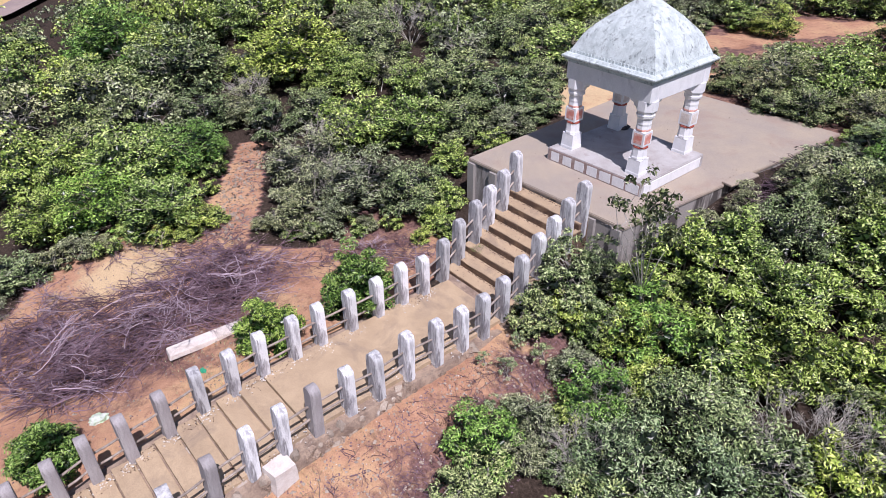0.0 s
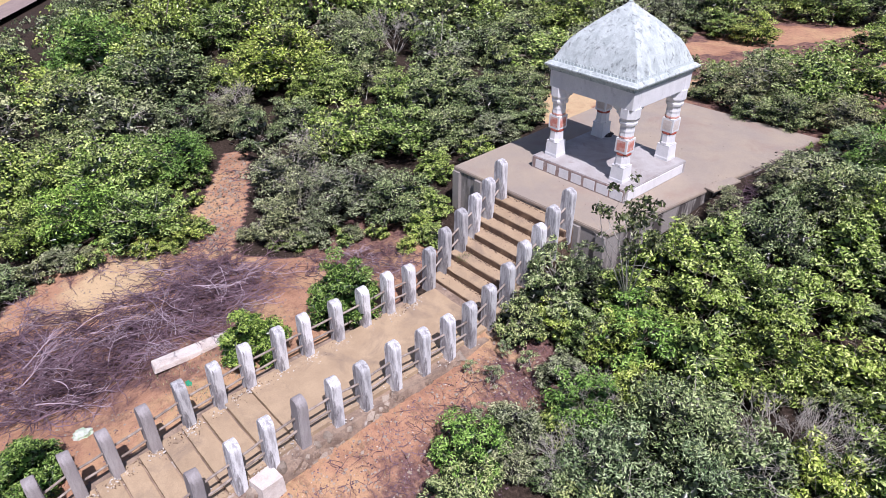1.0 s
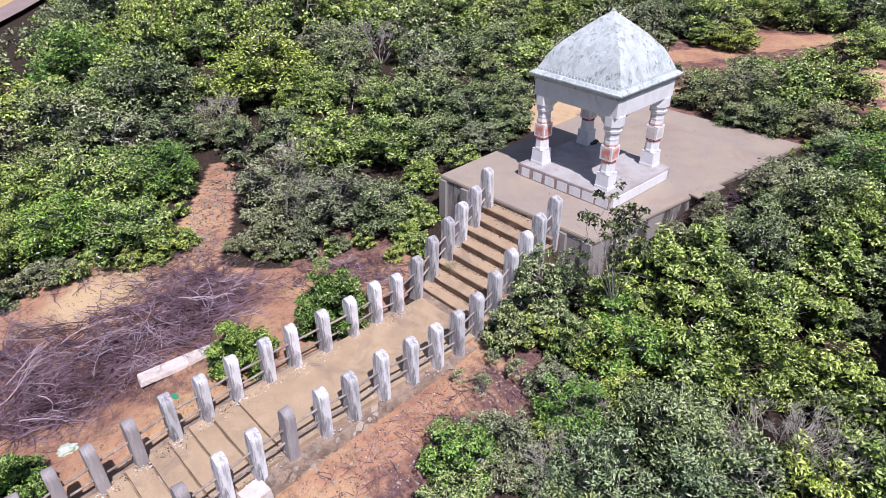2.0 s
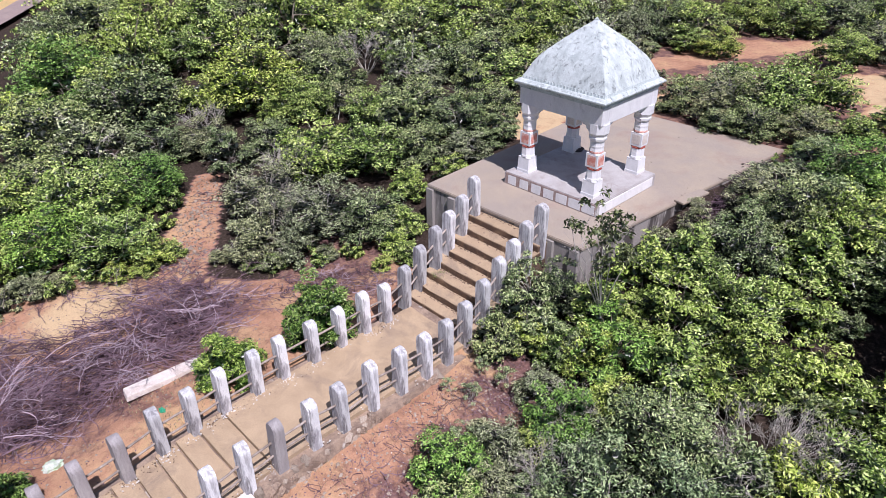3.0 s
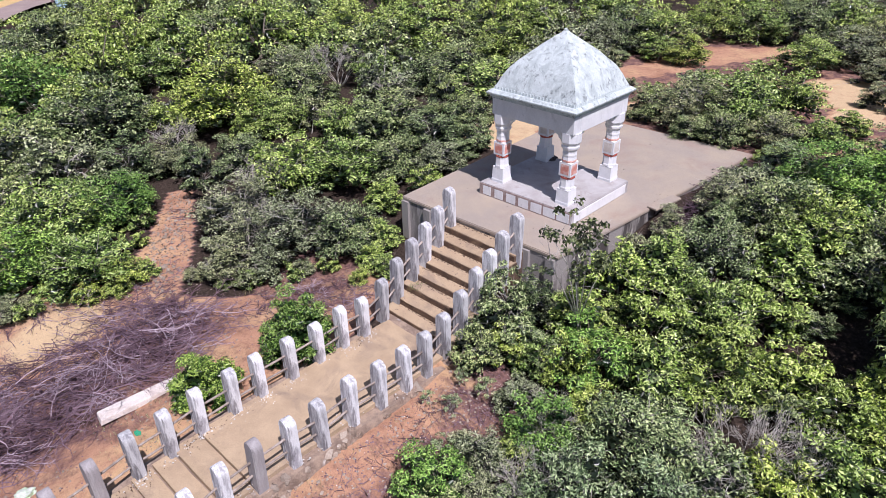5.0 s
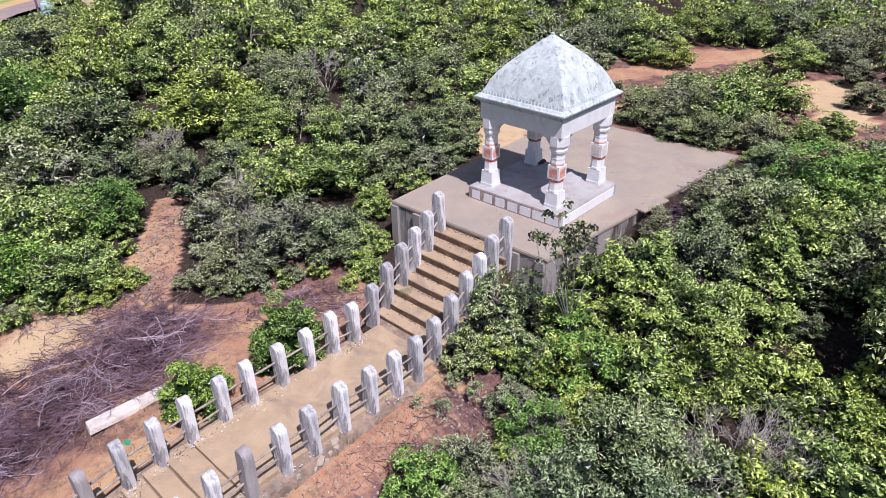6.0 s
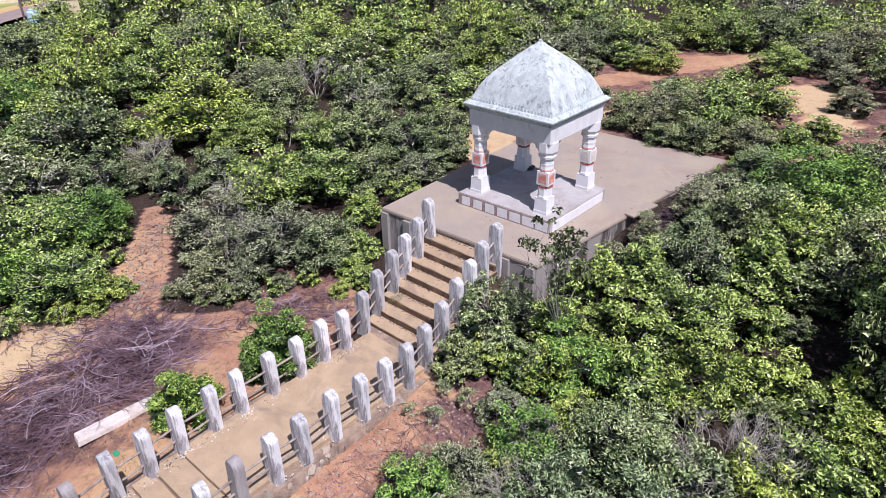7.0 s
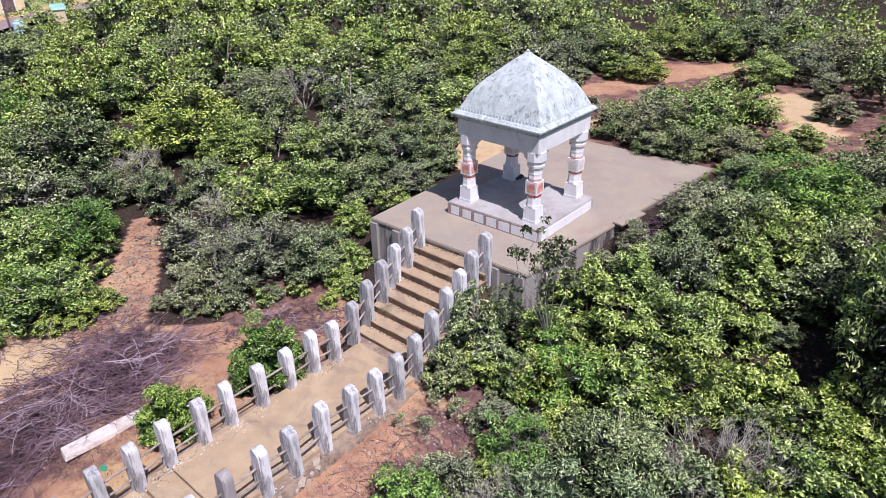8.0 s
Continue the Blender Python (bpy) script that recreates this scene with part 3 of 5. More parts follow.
def make_railing(side, bare, label):
    rl = tagged(new("railing"), label, "railing", "railings beside the walkway")
    rng = random.Random(40 + side)
    feet = []
    for i, y in enumerate(POST_Y):
        y = y + (0.03 if side else 0)
        x = stair_x(y)[side] + rng.uniform(-0.03, 0.03)
        z = path_z(y) + rng.uniform(-0.04, 0.02)
        feet.append(Vector((x, y, z)))
        me = rng.choice(BARE_POSTS) if i in bare else rng.choice(POSTS)
        lab = "bare grey concrete post" if i in bare else "round-topped post with flaking whitewash"
        shared("post", me, rl, pose(x, y, z, rng.uniform(-1.5, 1.5), rng.uniform(-1.8, 1.8), rng.uniform(-3, 3) + (180 if rng.random() < 0.5 else 0)), lab)
    for i in range(len(feet) - 1):
        for h in (0.60, 0.27):
            a, b = feet[i] + Vector((0, 0, h + rng.uniform(-0.02, 0.02))), feet[i + 1] + Vector((0, 0, h + rng.uniform(-0.02, 0.02)))
            mid = (a + b) / 2 + Vector((rng.uniform(-0.01, 0.01), 0, rng.uniform(-0.015, 0.004)))
            vs, fs = [], []
            tube([a, mid, b], [0.026, 0.025, 0.026], 8, vs, fs)
            ob = new("rail", raw("rail", vs, fs, M_RAIL, True))
            ob.parent = rl
    return rl


make_railing(0, (15, 16, 17, 18, 19, 21), "weathered white and grey concrete post railing with two thin rails")
make_railing(1, (12, 15, 17), "weathered concrete post railing on the masonry edge with two rails")


# ---- plants ----
def leaf_cloud(name, centres, n, size, mat, rng, slim=0.45, up=0.7, flat=0.8, inner=0.0):
    """Many small folded leaves round the given clump centres; inner: the share of large dark leaves deep inside that
    paint in shade.
    """
    C = np.array([c[:3] for c in centres])
    Rr = np.array([c[3] for c in centres])
    w = Rr ** 2
    idx = rng.choice(len(C), n, p=w / w.sum())
    d = rng.normal(size=(n, 3))
    d /= np.linalg.norm(d, axis=1)[:, None]
    d[:, 2] = np.where(d[:, 2] < -0.08, -d[:, 2], d[:, 2])
    rad = Rr[idx] * (0.45 + 0.75 * rng.random(n) ** 0.8)
    P = C[idx] + d * rad[:, None] * np.array([1, 1, flat])
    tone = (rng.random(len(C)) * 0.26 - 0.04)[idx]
    shade_leaf = rng.random(n) < inner
    P[shade_leaf] = (C[idx] * np.array([0.86, 0.86, 0.72]) + rng.normal(size=(n, 3)) * Rr[idx][:, None] * 0.4)[shade_leaf]
    # held at the dark stop, so the crown's inner shade is in the colour
    tone[shade_leaf] = -0.8
    nrm = d * 0.6 + rng.normal(size=(n, 3)) * 0.80 + np.array([0, 0, up])
    nrm /= np.linalg.norm(nrm, axis=1)[:, None]
    t = np.cross(nrm, rng.normal(size=(n, 3)))
    t /= np.linalg.norm(t, axis=1)[:, None]
    s = np.cross(nrm, t)
    L = size * (0.65 + 0.7 * rng.random(n))[:, None] * np.where(shade_leaf, 1.8, 1.0)[:, None]
    W = L * np.where(shade_leaf, 0.7, slim)[:, None]
    a = P - t * L * 0.5
    b = P + t * L * 0.5 - nrm * L * 0.12
    c = P + s * W * 0.5 + nrm * W * 0.18
    e = P - s * W * 0.5 + nrm * W * 0.18
    V = np.stack([a, c, b, e], 1).reshape(-1, 3).astype(np.float32)
    me = bpy.data.meshes.new(name)
    me.vertices.add(4 * n)
    me.vertices.foreach_set("co", V.reshape(-1))
    base = np.arange(n)[:, None] * 4
    tri = np.concatenate([base + [0, 1, 2], base + [0, 2, 3]], 1).reshape(-1).astype(np.int32)
    me.loops.add(6 * n)
    me.loops.foreach_set("vertex_index", tri)
    me.polygons.add(2 * n)
    me.polygons.foreach_set("loop_start", np.arange(0, 6 * n, 3, dtype=np.int32))
    me.materials.append(mat)
    me.update(calc_edges=True)
    att = me.attributes.new("tone", "FLOAT", "POINT")
    att.data.foreach_set("value", np.repeat(tone, 4).astype(np.float32))
    return me


def clumps(rng, n, w, h, base):
    """Clump centres over a lumpy dome of width w and height h."""
    out = []
    for _ in range(n):
        a, u = rng.random() * 2 * math.pi, rng.random()
        r = w / 2 * math.sqrt(u) * 0.92
        top = base + (h - base) * math.sqrt(max(0.05, 1 - (r / (w / 2)) ** 2)) * (0.66 + 0.46 * rng.random())
        lo = base + (top - base) * rng.random() ** 0.55
        out.append((r * math.cos(a), r * math.sin(a), lo, w * (0.050 + 0.080 * rng.random())))
    return out


def trunk_mesh(rng, centres, h, thick, limbs, mat):
    vs, fs = [], []
    fork = Vector((rng.normal() * 0.08, rng.normal() * 0.08, h * 0.25))
    tube([(0, 0, -0.3), (0.02, 0, 0), fork], [thick * 1.3, thick, thick * 0.8], 6, vs, fs)
    pick = rng.choice(len(centres), min(limbs, len(centres)), replace=False)
    for i in pick:
        c = Vector(centres[i][:3])
        mid = fork.lerp(c, 0.5) + Vector((rng.normal() * 0.12, rng.normal() * 0.12, 0.10 * h + rng.normal() * 0.05))
        tube([fork, mid, c, c + (c - mid) * 0.35], [thick * 0.55, thick * 0.36, thick * 0.18, thick * 0.06], 4, vs, fs)
        for _ in range(2):
            q = mid.lerp(c, rng.random())
            e = q + Vector((rng.normal() * 0.35, rng.normal() * 0.35, 0.15 + rng.normal() * 0.2))
            tube([q, q.lerp(e, 0.5) + Vector((0, 0, 0.05)), e], [thick * 0.2, thick * 0.13, thick * 0.05], 3, vs, fs)
    return raw("trunk", vs, fs, mat, True)


PARKED = []


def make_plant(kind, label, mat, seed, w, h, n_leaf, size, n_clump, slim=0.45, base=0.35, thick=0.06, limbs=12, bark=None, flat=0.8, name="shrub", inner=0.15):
    rng = np.random.default_rng(seed)
    cs = clumps(rng, n_clump, w, h, h * base)
    ob = tagged(new(name), label, kind, "dense scrub on the slope")
    tr = new("trunk", trunk_mesh(rng, cs, h, thick, limbs, bark or M_BARK))
    tr.parent = ob
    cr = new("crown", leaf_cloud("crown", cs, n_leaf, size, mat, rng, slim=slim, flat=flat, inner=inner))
    cr.parent = ob
    ob["w"], ob["h"] = w, h
    return ob


PROTO = {}
USED = {}


def plant(kind, x, y, scale, rng, squash=1.0, sink=0.0):
    """Sets a plant of that kind; the first of a kind is the one that was built, all others are copies."""
    protos = PROTO[kind]
    i = rng.randrange(len(protos))
    ob = protos[i]
    z = gz(x, y) - sink
    m = Matrix.LocRotScale((x, y, z), Euler((radians(rng.uniform(-5, 5)), radians(rng.uniform(-5, 5)), rng.uniform(0, 6.28))),
                           (scale * rng.uniform(0.9, 1.12), scale * rng.uniform(0.9, 1.12), scale * squash))
    if (kind, i) in USED:
        c = copy_thing(ob, Matrix())
    else:
        c = ob
        USED[(kind, i)] = True
    c.matrix_basis = m
    return c


SHRUB, TREE = "shrub", "small tree"
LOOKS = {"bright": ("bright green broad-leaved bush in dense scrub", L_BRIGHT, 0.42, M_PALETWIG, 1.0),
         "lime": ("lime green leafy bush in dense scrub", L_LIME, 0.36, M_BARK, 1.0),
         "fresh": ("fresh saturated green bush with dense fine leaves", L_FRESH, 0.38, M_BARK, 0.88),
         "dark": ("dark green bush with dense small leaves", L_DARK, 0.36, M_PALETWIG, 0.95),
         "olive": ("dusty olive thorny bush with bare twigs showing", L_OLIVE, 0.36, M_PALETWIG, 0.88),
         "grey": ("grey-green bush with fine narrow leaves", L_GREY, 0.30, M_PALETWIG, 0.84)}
# width, height, leaves, leaf length, clumps, thickness of the trunk, limbs
SIZES = {"": (1.5, 1.7, 4100, 0.080, 58, 0.020, 14), "wide_": (2.5, 2.4, 7000, 0.093, 92, 0.028, 20), "tall_": (3.8, 3.4, 7200, 0.137, 115, 0.045, 26),
         "thin_": (2.5, 2.3, 2800, 0.120, 34, 0.030, 10)}
for i, (kind, (label, mat, slim, bark, fine)) in enumerate(LOOKS.items()):
    for j, (size, (w, h, n, leaf, nc, thick, limbs)) in enumerate(SIZES.items()):
        more = limbs + (16 if kind == "olive" and size != "thin_" else 0)
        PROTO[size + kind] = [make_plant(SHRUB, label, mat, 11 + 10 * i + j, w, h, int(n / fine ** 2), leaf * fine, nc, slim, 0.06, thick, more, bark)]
PROTO["hedge"] = [make_plant(SHRUB, "low dense fresh green bush beside the railing", L_HEDGE, 61, 1.5, 1.3, 10500, 0.082, 70, 0.30, 0.08, 0.03, 8)]
PROTO["spare"] = [make_plant(SHRUB, "sparse bronze-green sapling with thin stems", L_RUST, 66, 1.5, 2.9, 950, 0.100, 26, 0.44, 0.56, 0.026, 8, M_PALETWIG, name="sapling", inner=0.0)]
PROTO["wisp"] = [make_plant(SHRUB, "thin straggly grey-green shrub with pale stems", L_GREY, 68, 1.1, 2.2, 1500, 0.085, 26, 0.26, 0.25, 0.016, 12, M_PALETWIG, inner=0.0)]
PROTO["farlime"] = [make_plant(TREE, "distant light green tree crown", L_LIME, 71, 3.2, 3.0, 2300, 0.125, 46, 0.6, 0.1, 0.08, name="scrub_tree")]
PROTO["fardark"] = [make_plant(TREE, "distant dark green tree crown", L_DARK, 81, 3.2, 3.2, 2300, 0.125, 46, 0.6, 0.1, 0.08, name="scrub_tree")]
PROTO["farbright"] = [make_plant(TREE, "distant green tree crown", L_BRIGHT, 91, 3.2, 3.1, 2300, 0.125, 46, 0.6, 0.1, 0.08, name="scrub_tree")]
PROTO["farolive"] = [make_plant(TREE, "distant olive tree crown with pale twigs", L_OLIVE, 95, 3.2, 2.9, 2300, 0.125, 48, 0.55, 0.1, 0.06, name="scrub_tree", limbs=26, bark=M_PALETWIG)]

PROTO["lowgreen"] = [make_plant(SHRUB, "low green bush beside bare soil", L_BRIGHT, 101, 2.2, 1.7, 1400, 0.15, 26, 0.45, 0.06, 0.03, 6)]
PROTO["lowdry"] = [make_plant(SHRUB, "low dusty bush beside bare soil", L_OLIVE, 103, 2.2, 1.6, 1400, 0.14, 28, 0.4, 0.06, 0.03, 10, M_PALETWIG)]

SLOPE_FOOT = Vector((9.85, -15.0))


def cap_at(x, y, r):
    """How high scrub stands: low beside the platform, the steps and the bare spots, taller away from them."""
    cap = 9.0
    if -3.4 < y < 9.0 and x > 2.0:
        edge = 2.55 + 0.09 * (y + 0.5)
        cap = min(cap, PLAT_Z + 0.05 + 1.15 * (x - r * 0.4 - edge))
    if x > 1.6 and y <= -3.4:
        cap = min(cap, -1.55 + 1.20 * (x - r * 0.4 - 1.75))
    for a, b, q in BARE + ROADSIDE:
        to = SLOPE_FOOT - Vector((a, b))
        dist = to.length
        to /= dist
        v = Vector((x - a, y - b))
        along, side = v.dot(to), abs(v.x * to.y - v.y * to.x)
        if along > -q and side < q + r * 0.3:
            cap = min(cap, float(ground_z(a, b)) + max(0.0, along - q * 0.5) * 8.6 / dist)
    return cap


# bushes that can be told apart: place, kind, radius, height
WEST_BUSHES = [(-11.5, -10.1, "bright", 1.61, 2.33), (-11.8, -8.0, "fresh", 1.25, 1.81), (-10.4, -11.5, "fresh", 1.34, 1.95), (-8.7, -10.3, "bright", 1.26, 1.83), (-8.1, -9.6, "lime", 0.75, 1.09), (-14.9, -10.7, "dark", 1.36, 1.98),
    (-13.8, -12.4, "bright", 1.62, 2.35), (-11.0, -12.9, "lime", 1.18, 1.71), (-7.6, -6.0, "olive", 1.37, 1.99), (-5.1, -5.4, "olive", 1.34, 1.95), (-6.0, -7.4, "olive", 0.85, 1.23), (-3.9, -4.5, "dark", 1.07, 1.55),
    (-5.0, -6.5, "olive", 0.75, 1.08), (-3.2, -4.0, "bright", 0.65, 0.95), (-4.6, -2.5, "bright", 0.71, 1.03), (-13.3, -4.8, "olive", 1.02, 1.48), (-9.2, -12.5, "olive", 0.65, 0.65)]
MIDDLE_BUSHES = [(-23.9, -6.4, "fresh", 2.28, 3.30), (-18.2, -5.7, "dark", 2.08, 3.02), (-17.9, -8.9, "dark", 1.89, 2.74), (-14.5, -6.3, "dark", 1.28, 1.85), (-14.8, -1.8, "lime", 2.09, 3.02), (-16.0, -3.0, "lime", 1.51, 2.19),
    (-12.7, -1.5, "lime", 1.28, 1.86), (-8.1, -3.4, "bright", 1.46, 2.11), (-6.7, -2.4, "bright", 1.33, 1.92), (-8.9, -0.3, "bright", 1.17, 1.69), (-7.8, 0.6, "dark", 1.47, 2.12), (-5.6, -1.1, "dark", 1.04, 1.51),
    (-5.7, 0.8, "dark", 1.19, 1.73), (-5.6, 2.5, "dark", 1.04, 1.51), (-4.3, -0.3, "olive", 0.84, 1.21), (-11.0, -3.6, "dark", 1.07, 1.55)]
BACK_BUSHES = [(-34.6, -1.3, "dark", 2.20, 3.19), (-35.0, -3.6, "dark", 1.80, 2.60), (-28.1, -0.5, "lime", 2.27, 3.30), (-26.4, 1.9, "bright", 1.89, 2.75), (-22.1, -1.3, "bright", 1.51, 2.19), (-22.7, 2.9, "dark", 1.92, 2.78),
    (-19.8, 4.4, "bright", 1.99, 2.88), (-15.3, 1.5, "olive", 1.31, 1.90), (-17.2, 6.6, "lime", 1.94, 2.82), (-13.4, 6.8, "lime", 2.07, 3.00), (-11.6, 3.8, "bright", 1.25, 1.81), (-10.0, 4.9, "dark", 1.35, 1.96),
    (-9.4, 6.6, "dark", 1.51, 2.19), (-10.3, 10.9, "lime", 1.85, 2.68), (-15.3, 14.8, "dark", 1.68, 2.44), (-13.4, 18.0, "bright", 1.57, 2.27)]
FAR_BUSHES = [(-8.8, 15.8, "olive", 1.56, 2.25), (-8.2, 18.3, "dark", 1.64, 2.37), (-5.9, 17.5, "bright", 0.94, 1.36), (-4.4, 17.5, "lime", 1.08, 1.56), (-8.4, 22.4, "bright", 1.43, 2.08), (-6.4, 24.6, "lime", 1.66, 2.41),
    (-4.3, 25.7, "bright", 1.67, 2.42), (0.5, 19.6, "bright", 1.40, 2.02), (1.4, 22.9, "olive", 1.51, 2.19), (-2.5, 27.6, "dark", 1.72, 2.49), (-0.8, 30.6, "bright", 1.81, 2.62), (2.4, 25.6, "olive", 1.78, 2.58),
    (-7.6, 15.9, "dark", 0.86, 0.78)]
PLATFORM_BUSHES = [(-1.2, 8.1, "dark", 1.02, 1.47), (0.4, 8.1, "olive", 1.32, 1.91), (1.5, 9.2, "bright", 1.58, 2.29), (2.3, 11.4, "bright", 1.44, 2.09), (1.8, 7.2, "dark", 0.95, 1.37), (3.2, 7.9, "olive", 0.95, 1.38),
    (0.8, 6.9, "dark", 0.74, 1.07), (4.3, 8.9, "bright", 0.87, 1.26), (5.7, 5.2, "fresh", 1.30, 1.88), (6.8, 5.0, "fresh", 1.28, 1.85), (4.6, 5.3, "grey", 0.94, 1.37), (7.3, 7.0, "dark", 1.38, 2.00)]
EAST_BUSHES = [(4.1, 1.9, "olive", 0.69, 1.31), (5.3, 1.9, "dark", 0.97, 1.84), (6.5, 2.0, "bright", 1.04, 1.98), (5.0, -0.2, "dark", 0.96, 1.83), (4.1, -1.2, "bright", 0.86, 1.64), (3.5, -2.1, "bright", 0.84, 1.60),
    (6.3, 0.7, "bright", 0.91, 1.73), (7.5, 1.3, "dark", 0.93, 1.77), (3.4, -3.7, "bright", 0.80, 1.52), (4.7, -2.8, "lime", 0.87, 1.65), (5.7, -2.0, "bright", 0.96, 1.81), (6.6, -0.9, "lime", 0.86, 1.63),
    (2.2, -3.9, "dark", 0.62, 1.17), (2.25, -5.0, "dark", 0.78, 1.75), (2.2, -5.95, "dark", 0.55, 1.15), (2.6, -5.3, "lime", 0.54, 1.03), (8.1, 2.5, "dark", 1.14, 2.16)]
NEAR_BUSHES = [(4.2, -4.5, "fresh", 0.88, 1.68), (5.5, -4.0, "bright", 0.88, 1.68), (6.6, -3.1, "lime", 1.03, 1.96), (7.6, -2.1, "lime", 0.88, 1.66), (6.1, -5.6, "grey", 1.17, 2.21), (4.4, -6.5, "fresh", 0.71, 1.34),
    (3.7, -8.9, "fresh", 0.72, 1.36), (4.0, -7.8, "olive", 0.57, 1.09), (5.7, -7.2, "grey", 0.89, 1.69), (7.3, -5.2, "dark", 0.90, 1.70), (7.0, -6.4, "grey", 0.91, 1.73), (8.8, -2.5, "lime", 0.80, 1.51),
    (8.4, -4.4, "lime", 0.80, 1.52), (9.2, -4.0, "bright", 0.93, 1.77), (9.3, -1.6, "lime", 0.83, 1.57)]
EDGE_BUSHES = [(4.1, -9.2, "dark", 0.55, 0.82), (4.3, -8.4, "olive", 0.47, 0.71), (3.6, -7.8, "olive", 0.49, 0.73), (4.3, -7.1, "lime", 0.47, 0.75), (5.7, -7.7, "dark", 0.67, 1.00), 
    (9.7, -2.3, "lime", 0.81, 1.37), (10.2, -2.9, "bright", 0.85, 1.44), (9.4, -2.8, "lime", 0.66, 1.06), (3.3, 20.2, "olive", 0.93, 1.35), (4.7, 15.9, "olive", 0.87, 1.27), (4.7, 11.3, "bright", 0.71, 1.03),
    (4.1, -9.8, "dark", 0.54, 0.70), (6.7, -7.1, "grey", 0.79, 1.18)]
# first three extra bushes: added tall, partly out of view, to shade the hollow
KEY = EDGE_BUSHES + WEST_BUSHES + MIDDLE_BUSHES + BACK_BUSHES + FAR_BUSHES + PLATFORM_BUSHES + EAST_BUSHES + NEAR_BUSHES + [(10.1, -1.0, "dark", 1.4, 4.8), (9.6, 0.7, "bright", 1.3, 4.0), (11.2, -0.2, "dark", 1.5, 4.6), (7.6, 1.0, "dark", 0.6, 0.7),
    (3.2, -5.0, "bright", 0.6, 1.0), (3.5, -6.0, "olive", 0.55, 0.8), (4.9, -5.4, "lime", 0.6, 1.2), (-12.8, 0.6, "dark", 1.35, 2.2), (-15.2, 2.3, "dark", 1.2, 1.9),
    # low dark bushes at (7.6, 1.0), (7.5, -0.1), (4.95, -7.95) imitate the hollows' shade
    (-12.0, -1.0, "bright", 1.1, 1.7), (-9.3, -14.2, "dark", 0.8, 1.0), (-8.6, -15.4, "olive", 0.7, 0.6), (-12.9, -5.0, "olive", 0.9, 1.0), (4.0, -4.9, "lime", 0.6, 1.55), (7.5, -0.1, "dark", 0.5, 0.7), (7.2, -5.0, "grey", 0.55, 0.8), (3.4, -4.85, "dark", 0.55, 1.3), (4.95, -7.95, "dark", 0.5, 0.65), (-4.3, 1.5, "dark", 0.63, 1.25)]
# shaded hollows where nothing grows
HOLLOWS = [(4.9, -7.7, 0.3), (7.8, 0.0, 1.1), (-26.0, 1.7, 1.2), (2.7, -5.8, 0.35), (-4.0, 1.6, 0.5), (-16.0, -3.9, 0.8)]


def blocked(x, y, r):
    if any((x - k[0]) ** 2 + (y - k[1]) ** 2 < (0.74 * k[3] + r * 0.38) ** 2 for k in KEY) or any(math.hypot(x - a, y - b) < q + r * 0.6 for a, b, q in HOLLOWS):
        return True
    if -3.2 - r * 0.75 < x < 3.2 + r * 0.3 and -3.4 - r * 0.3 < y < 6.7 + r * 0.5:
        return True
    if -1.0 - r * 0.9 < x < 1.8 + r * 0.9 and y < -2.8:
        return True
    if y < -6.2 and 0 < x < (2.75 if r > 0.5 else 3.4) + 0.17 * (-6.2 - y) + r * 0.7:
        return True
    for a in range(8):
        q = a * math.pi / 4
        if inside(CLEARING, x + r * 0.55 * math.cos(q), y + r * 0.55 * math.sin(q)):
            return True
    if -3.6 - r * 0.4 < x < -0.8 and -4.3 - r * 0.6 < y < -2.9 or 1.0 < x < 2.4 + r * 0.3 and -4.9 - r * 0.5 < y < -2.9:
        return True
    if (x - 7.9) ** 2 + (y + 4.1) ** 2 < (0.45 + r * 0.5) ** 2:
        return True
    return any((x - a) ** 2 + (y - b) ** 2 < (q + r * 0.7) ** 2 for a, b, q in BARE)


# what grows where
STANDS = [(5.2, -8.4, "bright"), (4.0, -6.6, "bright"), (6.7, -7.6, "grey"), (7.4, -6.6, "lime"), (5.4, -5.4, "bright"), (6.6, -4.4, "lime"), (3.6, -4.8, "dark"),
          (4.4, -2.6, "bright"), (6.4, -2.4, "lime"), (5.0, 0.0, "dark"), (3.6, 1.6, "olive"), (5.6, 2.6, "dark"), (4.4, 5.0, "bright"), (8.6, -5.0, "bright"),
          (8.8, -3.0, "dark"), (7.4, 0.5, "dark"), (7.0, 4.0, "bright"), (1.0, 9.5, "dark"), (3.0, 10.5, "olive"), (6.0, 9.0, "bright"),
          (-9.2, -10.4, "bright"), (-11.0, -11.2, "lime"), (-9.4, -13.4, "grey"), (-12.5, -9.0, "bright"), (-11.6, -13.6, "bright"), (-5.6, -6.6, "olive"), (-7.4, -5.8, "grey"), (-4.6, -4.8, "dark"),
          (-3.9, -2.6, "bright"), (-6.4, -3.4, "bright"), (-9.4, -3.6, "olive"), (-12.2, -3.4, "lime"), (-14.4, -2.6, "bright"), (-12.6, -5.2, "dark"), (-15.0, -6.6, "olive"), (-14.6, -9.6, "dark"),
          (-17.0, -9.0, "bright"), (-8.0, -0.6, "dark"), (-6.2, 1.2, "dark"), (-10.4, 0.8, "olive"), (-11.4, 4.4, "lime"), (-8.2, 4.4, "dark"), (-6.8, 7.4, "dark"), (-14.0, 1.6, "dark")]


def kinds_for(x, y, rng):
    best = min(STANDS, key=lambda s: math.hypot(x - s[0], y - s[1]) + rng.uniform(0, 0.9))
    return best[2]


GAPS = []


